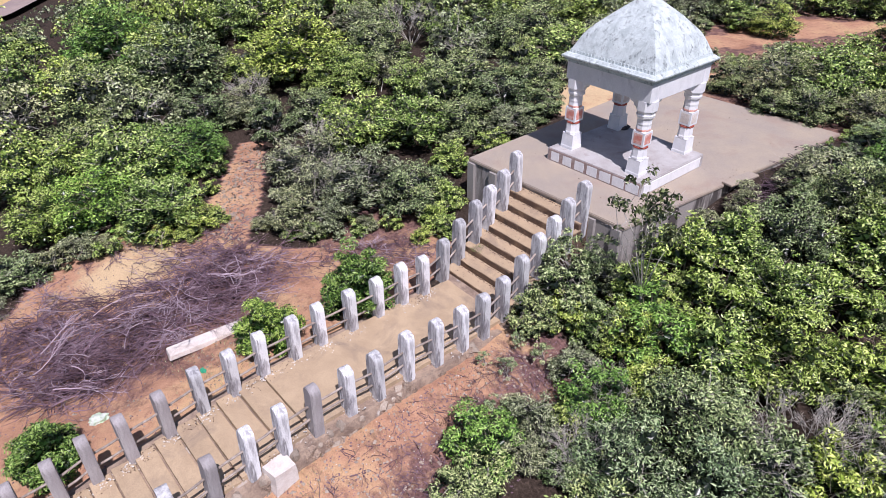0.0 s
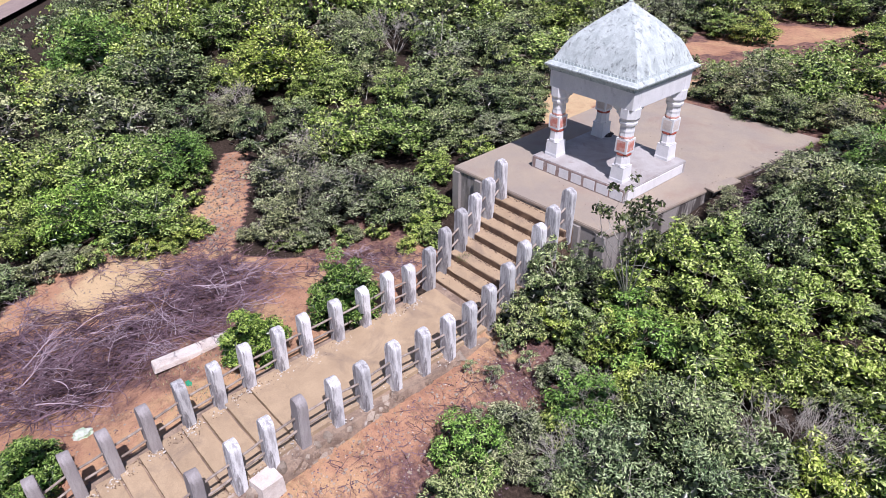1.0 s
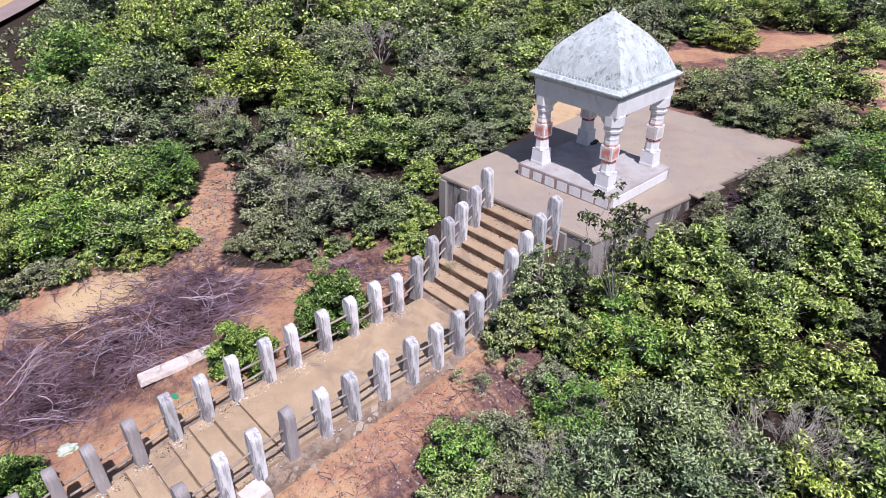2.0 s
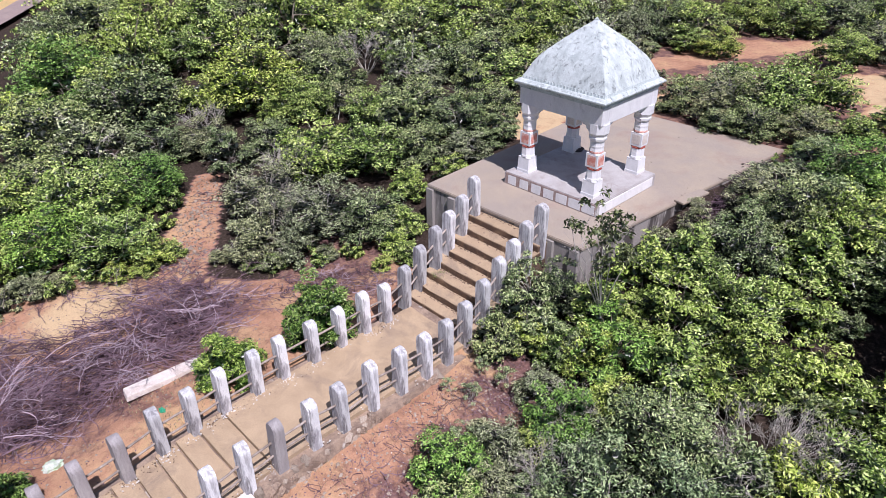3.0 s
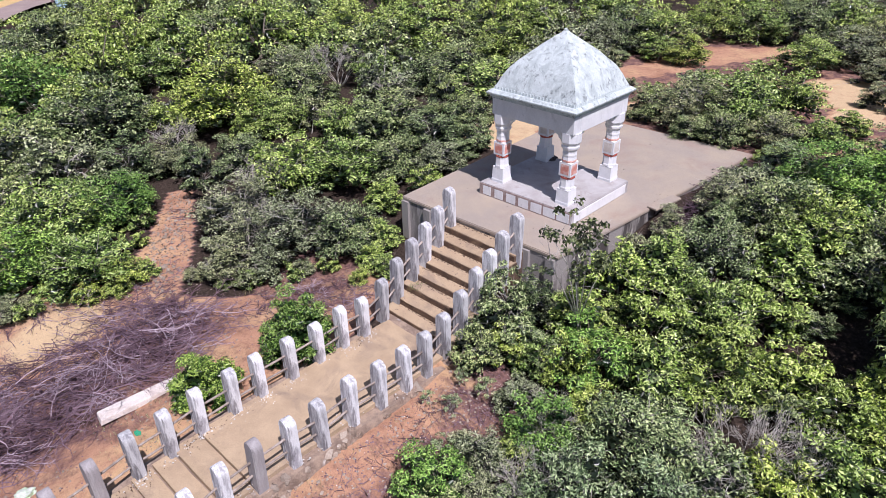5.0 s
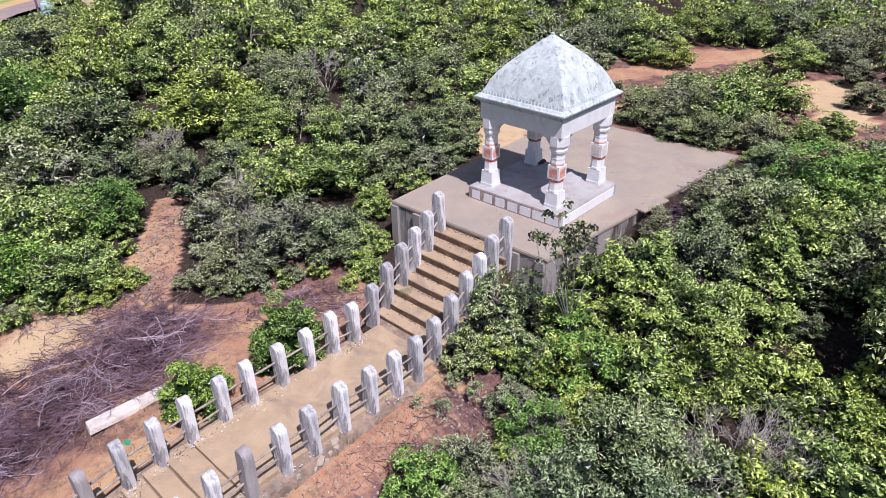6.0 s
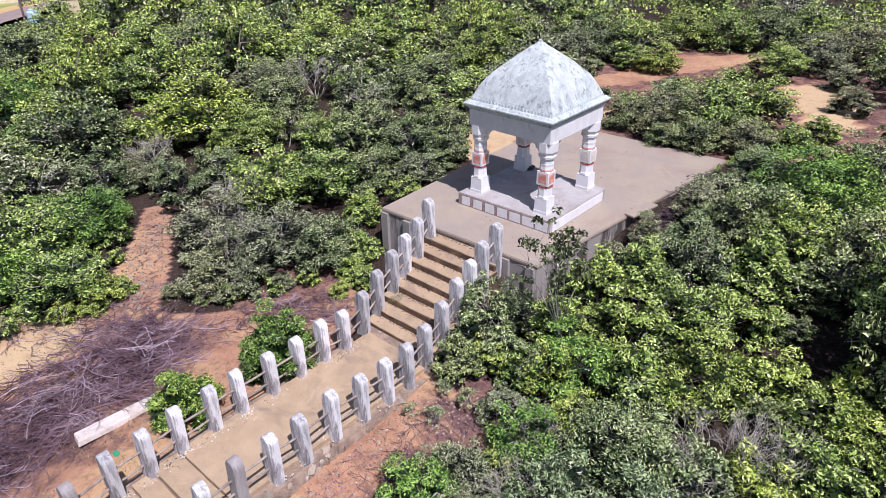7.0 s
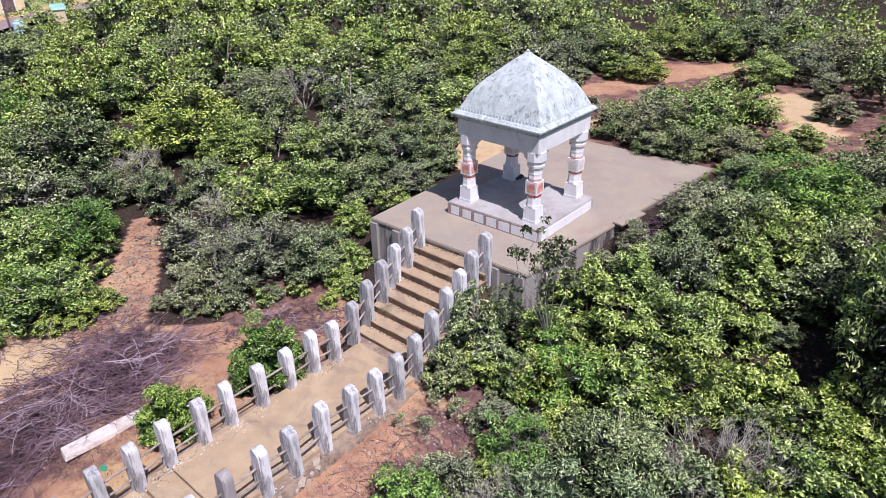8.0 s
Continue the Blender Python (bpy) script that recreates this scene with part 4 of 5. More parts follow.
def scatter():
    rng = random.Random(5)
    # near scrub, both sides of the steps
    y = -16.6
    while y < 14.0:
        x = -19.0
        while x < 12.0:
            px, py = x + rng.uniform(-0.5, 0.5), y + rng.uniform(-0.5, 0.5)
            x += 2.1
            dx, dy = px - 9.85, py + 15.0
            far = math.hypot(dx, dy)
            ang = math.degrees(math.atan2(-dx, dy))
            if far < 5.2 or far > 25.5 or not 1 < ang < 89:
                continue
            if px < 0 and rng.random() < 0.06:
                if not blocked(px, py, 0.9):
                    GAPS.append((px, py))
                continue
            for r in (1.25 + rng.uniform(-0.25, 0.1), 0.85, 0.6, 0.42):
                if blocked(px, py, r):
                    continue
                g = gz(px, py)
                room = cap_at(px, py, r) - g
                top = 1.9 + 1.5 * noise.noise((px * 0.3, py * 0.3, 2)) + rng.uniform(-0.9, 1.5)
                if px < -6:
                    top += 0.4
                h = min(top * (0.6 + 0.4 * r / 1.3) * 0.72, room)
                if h < 0.45:
                    continue
                s = r / 1.25
                plant("thin_" + kinds_for(px, py, rng), px, py, s, rng, max(0.35, h / (2.4 * s)))
                break
        y += 1.95
    # woods farther off; beyond those that can be told apart, one mass
    rng = random.Random(9)
    mass = {"lime": [], "dark": [], "bright": [], "olive": []}
    y = -20.0
    while y < 75.0:
        x = -85.0
        while x < 16.0:
            px, py = x + rng.uniform(-0.8, 0.8), y + rng.uniform(-0.8, 0.8)
            x += 3.0
            dx, dy = px - 9.85, py + 15.0
            far = math.hypot(dx, dy)
            ang = math.degrees(math.atan2(-dx, dy))
            if far <= 25.0 or not 3 < ang < 87 or far > 95:
                continue
            if road_side(px, py) < 3.0 or blocked(px, py, 1.2):
                continue
            h = min(2.5 + 1.7 * noise.noise((px * 0.2, py * 0.2, 2)) + rng.uniform(-0.9, 1.2), cap_at(px, py, 1.4) - gz(px, py))
            if h < 0.5 or rng.random() < 0.06:
                continue
            v = noise.noise((px * 0.12, py * 0.12, 4)) + rng.uniform(-0.2, 0.2)
            kind = "olive" if v < -0.2 else "dark" if v < -0.02 else "bright" if v < 0.16 else "lime"
            if h < 1.5 and far < 48:
                for _ in range(2):
                    qx, qy = px + rng.uniform(-0.9, 0.9), py + rng.uniform(-0.9, 0.9)
                    if not blocked(qx, qy, 0.6):
                        plant(rng.choice(("lowgreen", "lowdry")), qx, qy, max(0.45, h / 1.6), rng, 1.0)
            elif far < 41:
                plant("far" + kind, px, py, rng.uniform(0.9, 1.1), rng, h / 3.1)
            else:
                mass[kind].append((px, py, gz(px, py), h))
        y += 2.8
    nrng = np.random.default_rng(3)
    for kind, mat, label in (("lime", L_LIME, "light green woods in the distance"), ("dark", L_DARK, "dark green woods in the distance"),
                             ("bright", L_BRIGHT, "green woods in the distance"), ("olive", L_OLIVE, "olive dry woods in the distance")):
        cs = []
        for px, py, pz, h in mass[kind]:
            for cx, cy, cz, r in clumps(nrng, 9, 3.3, h, 0.3):
                cs.append((px + cx, py + cy, pz + cz, r * 1.35))
        if cs:
            me = leaf_cloud("far_woods", cs, len(cs) * 24, 0.19, mat, nrng, slim=0.6)
            tagged(new("far_woods", me), label, "woods", kind="stuff")


# ---- the road beyond the woods ----
ROAD_A, ROAD_B = Vector((-49.4, -6.5)), Vector((-57.6, 4.8))


def road_side(x, y):
    d = (ROAD_B - ROAD_A).normalized()
    v = Vector((x, y)) - ROAD_A
    return abs(v.x * d.y - v.y * d.x)


def strip(name, offset, half, lift, mat, label):
    d = (ROAD_B - ROAD_A).normalized()
    nrm = Vector((d.y, -d.x))
    vs, fs = [], []
    for i in range(41):
        p = ROAD_A + d * (-40 + 2.5 * i)
        for k in (-1, 1):
            q = p + nrm * (offset + half * k)
            vs.append((q.x, q.y, float(ground_z(q.x, q.y)) + lift))
    for i in range(40):
        fs.append((2 * i, 2 * i + 1, 2 * i + 3, 2 * i + 2))
    return tagged(new(name, raw(name, vs, fs, mat)), label, "road", kind="structure")


strip("road", 1.2, 1.5, 0.40, M_ASPHALT, "worn grey asphalt road beyond the woods")
strip("road_verge", -1.2, 0.9, 0.38, M_VERGE, "dusty orange verge along the road")
strip("grass_verge", -6.1, 4.0, 0.36, M_GRASS, "pale green grass beyond the road")

scatter()
# the tops of the woods behind
for bx, by, kind, br in ((-37.4, 6.3, "bright", 2.44), (-35.9, 8.8, "lime", 2.43), (-34.7, 11.6, "bright", 2.44), (-30.0, 13.1, "lime", 2.50), (-27.8, 15.7, "lime", 2.29), (-23.5, 16.5, "bright", 2.36), (-21.3, 18.9, "dark", 2.17), (-18.3, 20.5, "bright", 2.14), (-17.0, 24.1, "dark", 2.03), (-13.0, 24.0, "bright", 1.94), (-7.9, 31.1, "bright", 2.12), (-4.4, 36.3, "olive", 2.28)):
    if road_side(bx, by) > 3.5:
        c = plant("far" + kind, bx, by, br / 1.6, random.Random(int(bx * 7)), 0.95)
# low trees this side of the road
for bx, by, kind, br in ((-43.3, 2.8, "bright", 1.25), (-39.1, 2.5, "lime", 1.34), (-43.0, 5.5, "bright", 1.46), (-50.5, 6.5, "bright", 1.43), (-51.1, 8.5, "lime", 1.56), (-46.7, 8.8, "dark", 1.57), (-40.0, -0.5, "bright", 1.25), (-37.9, 0.1, "lime", 1.12)):
    c = plant("far" + kind, bx, by, br / 1.5, random.Random(int(bx * 5)), 2.4 / (3.1 * br / 1.5))
# scrub goes on round the slope
brng = random.Random(17)
for i in range(20):
    a = radians(brng.uniform(95, 352))
    d = brng.uniform(7.0, 26.0)
    bx, by = 9.85 - d * math.sin(a), -15.0 + d * math.cos(a)
    if not blocked(bx, by, 1.4) and not (by < -9 and -4 < bx < 3):
        plant(brng.choice(("farlime", "fardark", "farbright", "farolive")), bx, by, brng.uniform(0.8, 1.1), brng, brng.uniform(0.7, 0.95))


for i in range(14):
    a = radians(brng.uniform(0, 360))
    d = brng.uniform(0.8, 6.5) if not 0 < math.degrees(a) < 90 else brng.uniform(0.5, 4.5)
    bx, by = 9.85 - d * math.sin(a), -15.0 + d * math.cos(a)
    if not blocked(bx, by, 1.2):
        plant(brng.choice(("lowgreen", "lowdry")), bx, by, brng.uniform(0.9, 1.3), brng, brng.uniform(0.8, 1.1))


# ---- single plants ----
prng = random.Random(77)


def at_place(kind, x, y, s, squash, lean=(0, 0), turn=0.0):
    c = plant(kind, x, y, s, prng, squash)
    c.matrix_basis = Matrix.LocRotScale((x, y, gz(x, y) - 0.02), Euler((radians(lean[0]), radians(lean[1]), turn)), (s, s, s * squash))
    return c


def sized(kind, x, y, r, h, turn=0.0):
    """A bush of that radius and height, from the kind whose leaves suit its size."""
    size = "" if r < 0.95 else "wide_" if r < 1.55 else "tall_"
    w, tall = SIZES[size][:2]
    return at_place(size + kind, x, y, 2.1 * r / w, h * w / (2.1 * r * tall), turn=turn)


for bx, by, kind, br, bh in KEY:
    sized(kind, bx, by, br, bh, bx * 2 + by)
# low growth at the foot of the bushes beside the clearing
for bx, by, kind, bs in ((-8.55, -11.9, "lowgreen", 0.42), (-8.35, -9.75, "lowgreen", 0.40), (-9.6, -8.55, "lowgreen", 0.45), (-10.4, -12.2, "lowgreen", 0.60), (-9.2, -13.3, "lowdry", 0.5),
                         (-6.35, -7.75, "lowdry", 0.42), (-5.1, -7.3, "lowdry", 0.42), (-7.6, -6.9, "lowdry", 0.42), (-8.9, -6.2, "lowdry", 0.45), (-4.3, -6.2, "lowgreen", 0.40), (-3.6, -5.6, "lowgreen", 0.34),
                         (-10.6, -7.7, "lowgreen", 0.5), (-12.2, -7.6, "lowgreen", 0.6), (-11.2, -8.9, "lowgreen", 0.7)):
    at_place(kind, bx, by, bs, 0.95, turn=bx + by * 2)
at_place("hedge", -1.32, -8.28, 1.18, 1.02, turn=0.4)
at_place("hedge", -1.58, -10.55, 1.00, 0.92, turn=2.0)
at_place("hedge", -1.85, -15.25, 0.95, 0.95, turn=4.1)
at_place("spare", 3.75, -4.1, 1.1, 1.22, (3, -5), 0.5)
at_place("wisp", 1.95, -4.35, 1.0, 0.95, (0, -12), 1.0)
at_place("wisp", 2.15, -3.75, 0.8, 1.05, (-8, -10), 3.0)
for bx, by, bs in ((2.3, -6.5, 0.36), (2.75, -7.2, 0.42), (2.2, -7.4, 0.3), (3.1, -8.1, 0.45), (2.9, -6.3, 0.45)):
    at_place("wisp", bx, by, bs, 0.8, (8, -10), bx * 9)
# fresh growth along the foot of the bushes
for bx, by, kind, br, bh in ((-7.7, -9.9, "lime", 0.42, 0.55), (-8.0, -10.6, "lime", 0.45, 0.6), (-9.1, -11.1, "lime", 0.5, 0.7), (-8.0, -8.9, "bright", 0.40, 0.6), (-8.9, -11.9, "olive", 0.40, 0.5),
                             (-5.6, -7.7, "bright", 0.35, 0.5), (-5.1, -7.2, "bright", 0.40, 0.5), (-6.6, -8.2, "olive", 0.30, 0.45), (-4.2, -6.0, "olive", 0.35, 0.5)):
    sized(kind, bx, by, br, bh, bx * 3 + by)
for bx, by, kind, br, bh in ((-2.65, -4.75, "bright", 0.5, 0.8), (-2.0, -4.85, "bright", 0.45, 0.75), (-3.5, -4.4, "dark", 0.7, 1.1), (-2.35, -5.5, "lime", 0.3, 0.45),
                             (2.95, -3.75, "olive", 0.5, 1.1), (3.25, -1.0, "olive", 0.5, 1.0), (3.4, 0.4, "olive", 0.5, 1.1), (3.6, 3.4, "olive", 0.45, 0.9)):
    sized(kind, bx, by, br, bh, bx * 5 + by)


# ---- brush pile ----
PILE = [(-6.9, -9.7), (-4.6, -8.6), (-3.7, -9.3), (-3.45, -10.6), (-3.5, -12.2), (-3.3, -13.4), (-3.4, -14.9), (-5.4, -15.6), (-7.4, -15.2), (-6.9, -13.4), (-6.3, -12.0)]


def twig_heap(name, poly, count, heap, lens, thick, mat, label, seed, category="brushwood"):
    rng = random.Random(seed)
    xs, ys = [p[0] for p in poly], [p[1] for p in poly]
    vs, fs = [], []
    made = 0
    while made < count:
        x, y = rng.uniform(min(xs), max(xs)), rng.uniform(min(ys), max(ys))
        if not inside(poly, x, y):
            continue
        made += 1
        a = rng.uniform(0, 2 * math.pi)
        L = rng.uniform(*lens)
        z = gz(x, y) + rng.random() ** 1.5 * heap
        pts = [Vector((x, y, z))]
        bend = rng.uniform(-0.5, 0.5)
        for k in range(4):
            a += bend + rng.uniform(-0.55, 0.55)
            p = pts[-1] + Vector((math.cos(a), math.sin(a), rng.uniform(-0.22, 0.26))) * L / 4
            p.z = max(p.z, gz(p.x, p.y) + 0.01)
            pts.append(p)
        r = thick * rng.uniform(0.5, 1.5)
        tube(pts, [r, r * 0.9, r * 0.75, r * 0.55, r * 0.3], 3, vs, fs)
        if rng.random() < 0.6:
            q = pts[2]
            e = q + Vector((math.cos(a + 1.0), math.sin(a + 1.0), rng.uniform(0, 0.4))) * L * 0.3
            tube([q, q.lerp(e, 0.5) + Vector((0, 0, 0.02)), e], [r * 0.6, r * 0.45, r * 0.2], 3, vs, fs)
    ob = new(name, raw(name, vs, fs, mat))
    return tagged(ob, label, category, kind="stuff")


def cut_branches(name, poly, count, heap, lens, thick, mat, label, seed):
    """Cut branches thrown on a heap: each a bent stem with forked side twigs that lean its way."""
    rng = random.Random(seed)
    xs, ys = [p[0] for p in poly], [p[1] for p in poly]
    vs, fs = [], []

    def shoot(p, a, tilt, L, r, depth):
        pts, steps = [p], 5
        bend = rng.uniform(-0.28, 0.28)
        for k in range(steps):
            a += bend + rng.uniform(-0.22, 0.22)
            tilt += rng.uniform(-0.16, 0.10)
            q = pts[-1] + Vector((math.cos(a) * math.cos(tilt), math.sin(a) * math.cos(tilt), math.sin(tilt))) * L / steps
            q.z = max(q.z, gz(q.x, q.y) + 0.03)
            pts.append(q)
            if depth and k:
                for side in (-1, 1):
                    if rng.random() < 0.75:
                        shoot(q, a + side * rng.uniform(0.35, 0.95), tilt + rng.uniform(-0.1, 0.35), L * rng.uniform(0.28, 0.52), r * 0.62, depth - 1)
        tube(pts, [r * (1 - 0.15 * k) for k in range(steps + 1)], 3, vs, fs)

    made = 0
    while made < count:
        x, y = rng.uniform(min(xs), max(xs)), rng.uniform(min(ys), max(ys))
        if not inside(poly, x, y):
            continue
        made += 1
        a = 2.4 * noise.noise((x * 0.45, y * 0.45, seed)) + rng.choice((0.4, 3.4)) + rng.gauss(0, 0.5)
        shoot(Vector((x, y, gz(x, y) + 0.04 + rng.random() ** 1.4 * heap)), a, rng.uniform(-0.05, 0.3), rng.uniform(*lens), thick * rng.uniform(0.7, 1.35), 2 if rng.random() < 0.5 else 1)
    return tagged(new(name, raw(name, vs, fs, mat)), label, "brushwood", kind="stuff")


twig_heap("brush_pile", PILE, 1300, 0.30, (0.4, 1.3), 0.011, M_TWIG, "heap of cut dead branches on the bare ground", 1)
cut_branches("brush_pile", PILE, 120, 0.35, (0.8, 1.7), 0.015, M_TWIG, "purplish cut branches with forked twigs in the heap", 2)
cut_branches("brush_pile", PILE, 62, 0.48, (0.7, 1.6), 0.014, M_DRYTWIG, "bleached pinkish branches with forked twigs on top of the heap", 12)
cut_branches("fallen_branches", [(2.2, -6.2), (3.0, -5.6), (3.5, -6.9), (2.7, -7.6)], 12, 0.10, (0.35, 0.8), 0.008, M_TWIG, "dark dry branches on the soil below the steps", 16)
cut_branches("fallen_branches", [(-4.9, -7.6), (-3.0, -6.0), (-1.6, -5.6), (-1.6, -6.6), (-3.4, -7.9)], 10, 0.12, (0.5, 1.1), 0.010, M_DRYTWIG, "pale dry branches lying beside the steps", 14)
cut_branches("fallen_branches", [(-7.6, -10.2), (-6.9, -9.4), (-6.4, -11.6), (-7.2, -13.8), (-8.2, -13.0)], 12, 0.08, (0.5, 1.2), 0.010, M_TWIG, "dead branches strewn on pale sand", 15)
twig_heap("fallen_twigs", [(-4.6, -7.4), (-2.4, -5.4), (-1.3, -5.4), (-1.5, -7.2), (-3.2, -8.2)], 260, 0.10, (0.25, 0.8), 0.008, M_TWIG, "dry twigs and litter beside the steps", 3, "twigs")
twig_heap("fallen_twigs", [(-8.0, -8.4), (-11.0, -6.4), (-10.6, -5.9), (-6.4, -8.8), (-6.6, -10.6), (-7.8, -12.0), (-8.4, -12.0)], 130, 0.06, (0.2, 0.8), 0.008, M_TWIG, "scattered twigs on the bare trail", 4, "twigs")
twig_heap("fallen_twigs", [(2.0, -6.8), (3.4, -6.4), (4.2, -9.0), (4.0, -11.5), (2.3, -12.5)], 420, 0.06, (0.12, 0.5), 0.006, M_TWIG, "dry twigs on the soil below the walkway", 5, "twigs")
twig_heap("dry_brush", [(3.25, -0.4), (3.7, 0.2), (4.0, 2.6), (3.55, 2.8), (3.3, 1.2)], 260, 0.8, (0.25, 0.55), 0.008, M_TWIG, "tangle of dry twigs against the platform edge", 6)


def dead_shrub(seed):
    rng = random.Random(seed)
    ob = tagged(new("dead_shrub"), "leafless bleached shrub with many forked twigs", "shrub", "bare shrubs in the scrub")
    vs, fs = [], []

    def grow(p, d, L, r, depth):
        q = p + d * L
        tube([p, p.lerp(q, 0.5) + Vector((rng.uniform(-0.08, 0.08), rng.uniform(-0.08, 0.08), 0)) * L, q], [r, r * 0.85, r * 0.65], 3, vs, fs)
        if depth:
            for _ in range(3):
                e = (d + Vector((rng.uniform(-0.8, 0.8), rng.uniform(-0.8, 0.8), rng.uniform(-0.35, 0.5)))).normalized()
                grow(q, e, L * rng.uniform(0.55, 0.80), r * 0.66, depth - 1)

    for k in range(9):
        a = 2 * math.pi * k / 9 + rng.uniform(-0.3, 0.3)
        grow(Vector((0, 0, 0)), Vector((math.cos(a) * 0.7, math.sin(a) * 0.7, 0.9)).normalized(), rng.uniform(0.6, 0.85), 0.017, 4)
    st = new("branch_crown", raw("branch_crown", vs, fs, M_PALETWIG, True))
    st.parent = ob
    return ob


DEAD = [dead_shrub(3), dead_shrub(8)]
drng = random.Random(23)
for i, (x, y, k) in enumerate([(7.5, -4.6, 0.95), (8.4, -4.0, 0.80), (5.0, -7.6, 0.6), (-8.2, -4.4, 0.9), (-13.4, 2.9, 1.1), (-6.6, -5.9, 0.7), (4.5, -6.2, 0.55), (-14.2, -4.4, 0.8)]
                              + [(a, b, drng.uniform(0.75, 1.05)) for a, b in GAPS[:16]]):
    ob = DEAD[i] if i < 2 else copy_thing(DEAD[i % 2], Matrix())
    ob.matrix_basis = Matrix.LocRotScale((x, y, gz(x, y) - 0.02), Euler((0, 0, drng.uniform(0, 6))), (k, k, k))


# ---- loose things on the ground ----
def fallen_post():
    bm = block(0.38, 1.80, 0.14, 0.02, (0, 0, 0), 0.96)
    for v in bm.verts:
        v.co += noise.noise_vector(v.co * 3.0) * 0.012
    ob = mesh_object("concrete_slab", bm, M_PINKWHITE)
    ob.matrix_basis = pose(-2.90, -11.50, gz(-2.9, -11.5) - 0.01, 3, -2, -8)
    return tagged(ob, "fallen whitish painted concrete slab lying on the soil", "slab")


fallen_post()


def crumpled(name, x, y, size, mat, label, category, seed):
    bm = bmesh.new()
    bmesh.ops.create_icosphere(bm, subdivisions=3, radius=1.0)
    for v in bm.verts:
        k = 1 + 0.45 * noise.noise(v.co * 1.8 + Vector((seed, 0, 0))) + 0.25 * noise.noise(v.co * 4.5 + Vector((0, seed, 0)))
        v.co = Vector((v.co.x * size[0] * k, v.co.y * size[1] * k, max(-0.2, v.co.z) * size[2] * k))
    ob = mesh_object(name, bm, mat)
    ob.matrix_basis = pose(x, y, gz(x, y) + 0.2 * size[2], 0, 0, seed * 37)
    return tagged(ob, label, category)


crumpled("plastic_sack", -2.45, -14.15, (0.20, 0.14, 0.09), M_CLOTH, "crumpled white and green plastic sack on the soil", "bag", 2)
crumpled("plastic_scrap", -1.95, -12.0, (0.10, 0.06, 0.05), M_GREENPLASTIC, "green plastic scrap beside the railing", "litter", 5)
soot = crumpled("soot_heap", -0.95, 1.15, (0.20, 0.15, 0.08), M_BLACK, "small charred black heap on the platform", "ash", 7)
soot.location.z = 0.01

edge_block = mesh_object("edge_block", block(0.42, 0.48, 0.72, 0.03, (0, 0, 0), 0.94, 0.03, 4, 4), M_PINKWHITE)
edge_block.matrix_basis = pose(1.80, -12.12, -2.72, 0, 0, 6)
tagged(edge_block, "broken whitewashed masonry block at the walkway edge", "block")


def stones_on(parent, name, spots, mat, seed, flat=0.7):
    """Irregular stones, a few meshes shared."""
    rng = random.Random(seed)
    kinds = []
    for k in range(5):
        bm = bmesh.new()
        bmesh.ops.create_icosphere(bm, subdivisions=1, radius=1.0)
        for v in bm.verts:
            v.co = v.co * (1 + 0.7 * noise.noise(v.co * 1.3 + Vector((k * 3.1, seed, 0))))
        me = bpy.data.meshes.new(name)
        bm.to_mesh(me)
        bm.free()
        me.materials.append(mat)
        kinds.append(me)
    for x, y, z, r in spots:
        ob = new(name, rng.choice(kinds))
        ob.parent = parent
        ob.matrix_basis = Matrix.LocRotScale((x, y, z), Euler((rng.uniform(0, 6), rng.uniform(0, 6), rng.uniform(0, 6))), (r, r * rng.uniform(0.7, 1.2), r * flat))


srng = random.Random(12)
spots = []
for i in range(210):
    y = srng.uniform(-15.0, -6.6)
    dz = srng.random()
    z = path_z(y) - 0.12 - 0.55 * dz
    spots.append((1.70 + 0.14 * dz + srng.uniform(-0.03, 0.03), y, z, srng.uniform(0.05, 0.15)))
stones_on(walkway, "stone", spots[::2], M_KERB, 4, 0.8)
stones_on(walkway, "stone", spots[1::2], M_ROCK, 14, 0.8)


def chips(name, count, mat, label, seed, region, size, category="pebbles"):
    """Tiny broken bits lying on the ground, joined."""
    rng = random.Random(seed)
    vs, fs = [], []
    n = 0
    while n < count:
        x, y, z = region(rng)
        if z is None:
            continue
        n += 1
        r = rng.uniform(*size)
        start = len(vs)
        a = rng.uniform(0, 6)
        for k in range(4):
            q = a + k * math.pi / 2 + rng.uniform(-0.3, 0.3)
            vs.append((x + r * math.cos(q) * rng.uniform(0.7, 1.2), y + r * math.sin(q) * rng.uniform(0.7, 1.2), z - 0.005 + rng.uniform(0, 0.2) * r))
        vs.append((x + rng.uniform(-0.3, 0.3) * r, y + rng.uniform(-0.3, 0.3) * r, z + r * rng.uniform(0.4, 0.9)))
        for k in range(4):
            fs.append((start + k, start + (k + 1) % 4, start + 4))
    return tagged(new(name, raw(name, vs, fs, mat)), label, category, kind="stuff")


def on_soil(x0, x1, y0, y1):
    def f(rng):
        x, y = rng.uniform(x0, x1), rng.uniform(y0, y1)
        return x, y, gz(x, y)
    return f


def at_posts(rng):
    y = rng.choice(POST_Y) + rng.gauss(0, 0.16)
    if rng.random() < 0.6:
        x = stair_x(y)[0] + 0.12 + abs(rng.gauss(0, 0.12))
    else:
        x = stair_x(y)[1] - 0.06 + rng.gauss(0, 0.16)
    if y > -6.6:
        return x, y, None
    return x, y, path_z(y) + 0.0


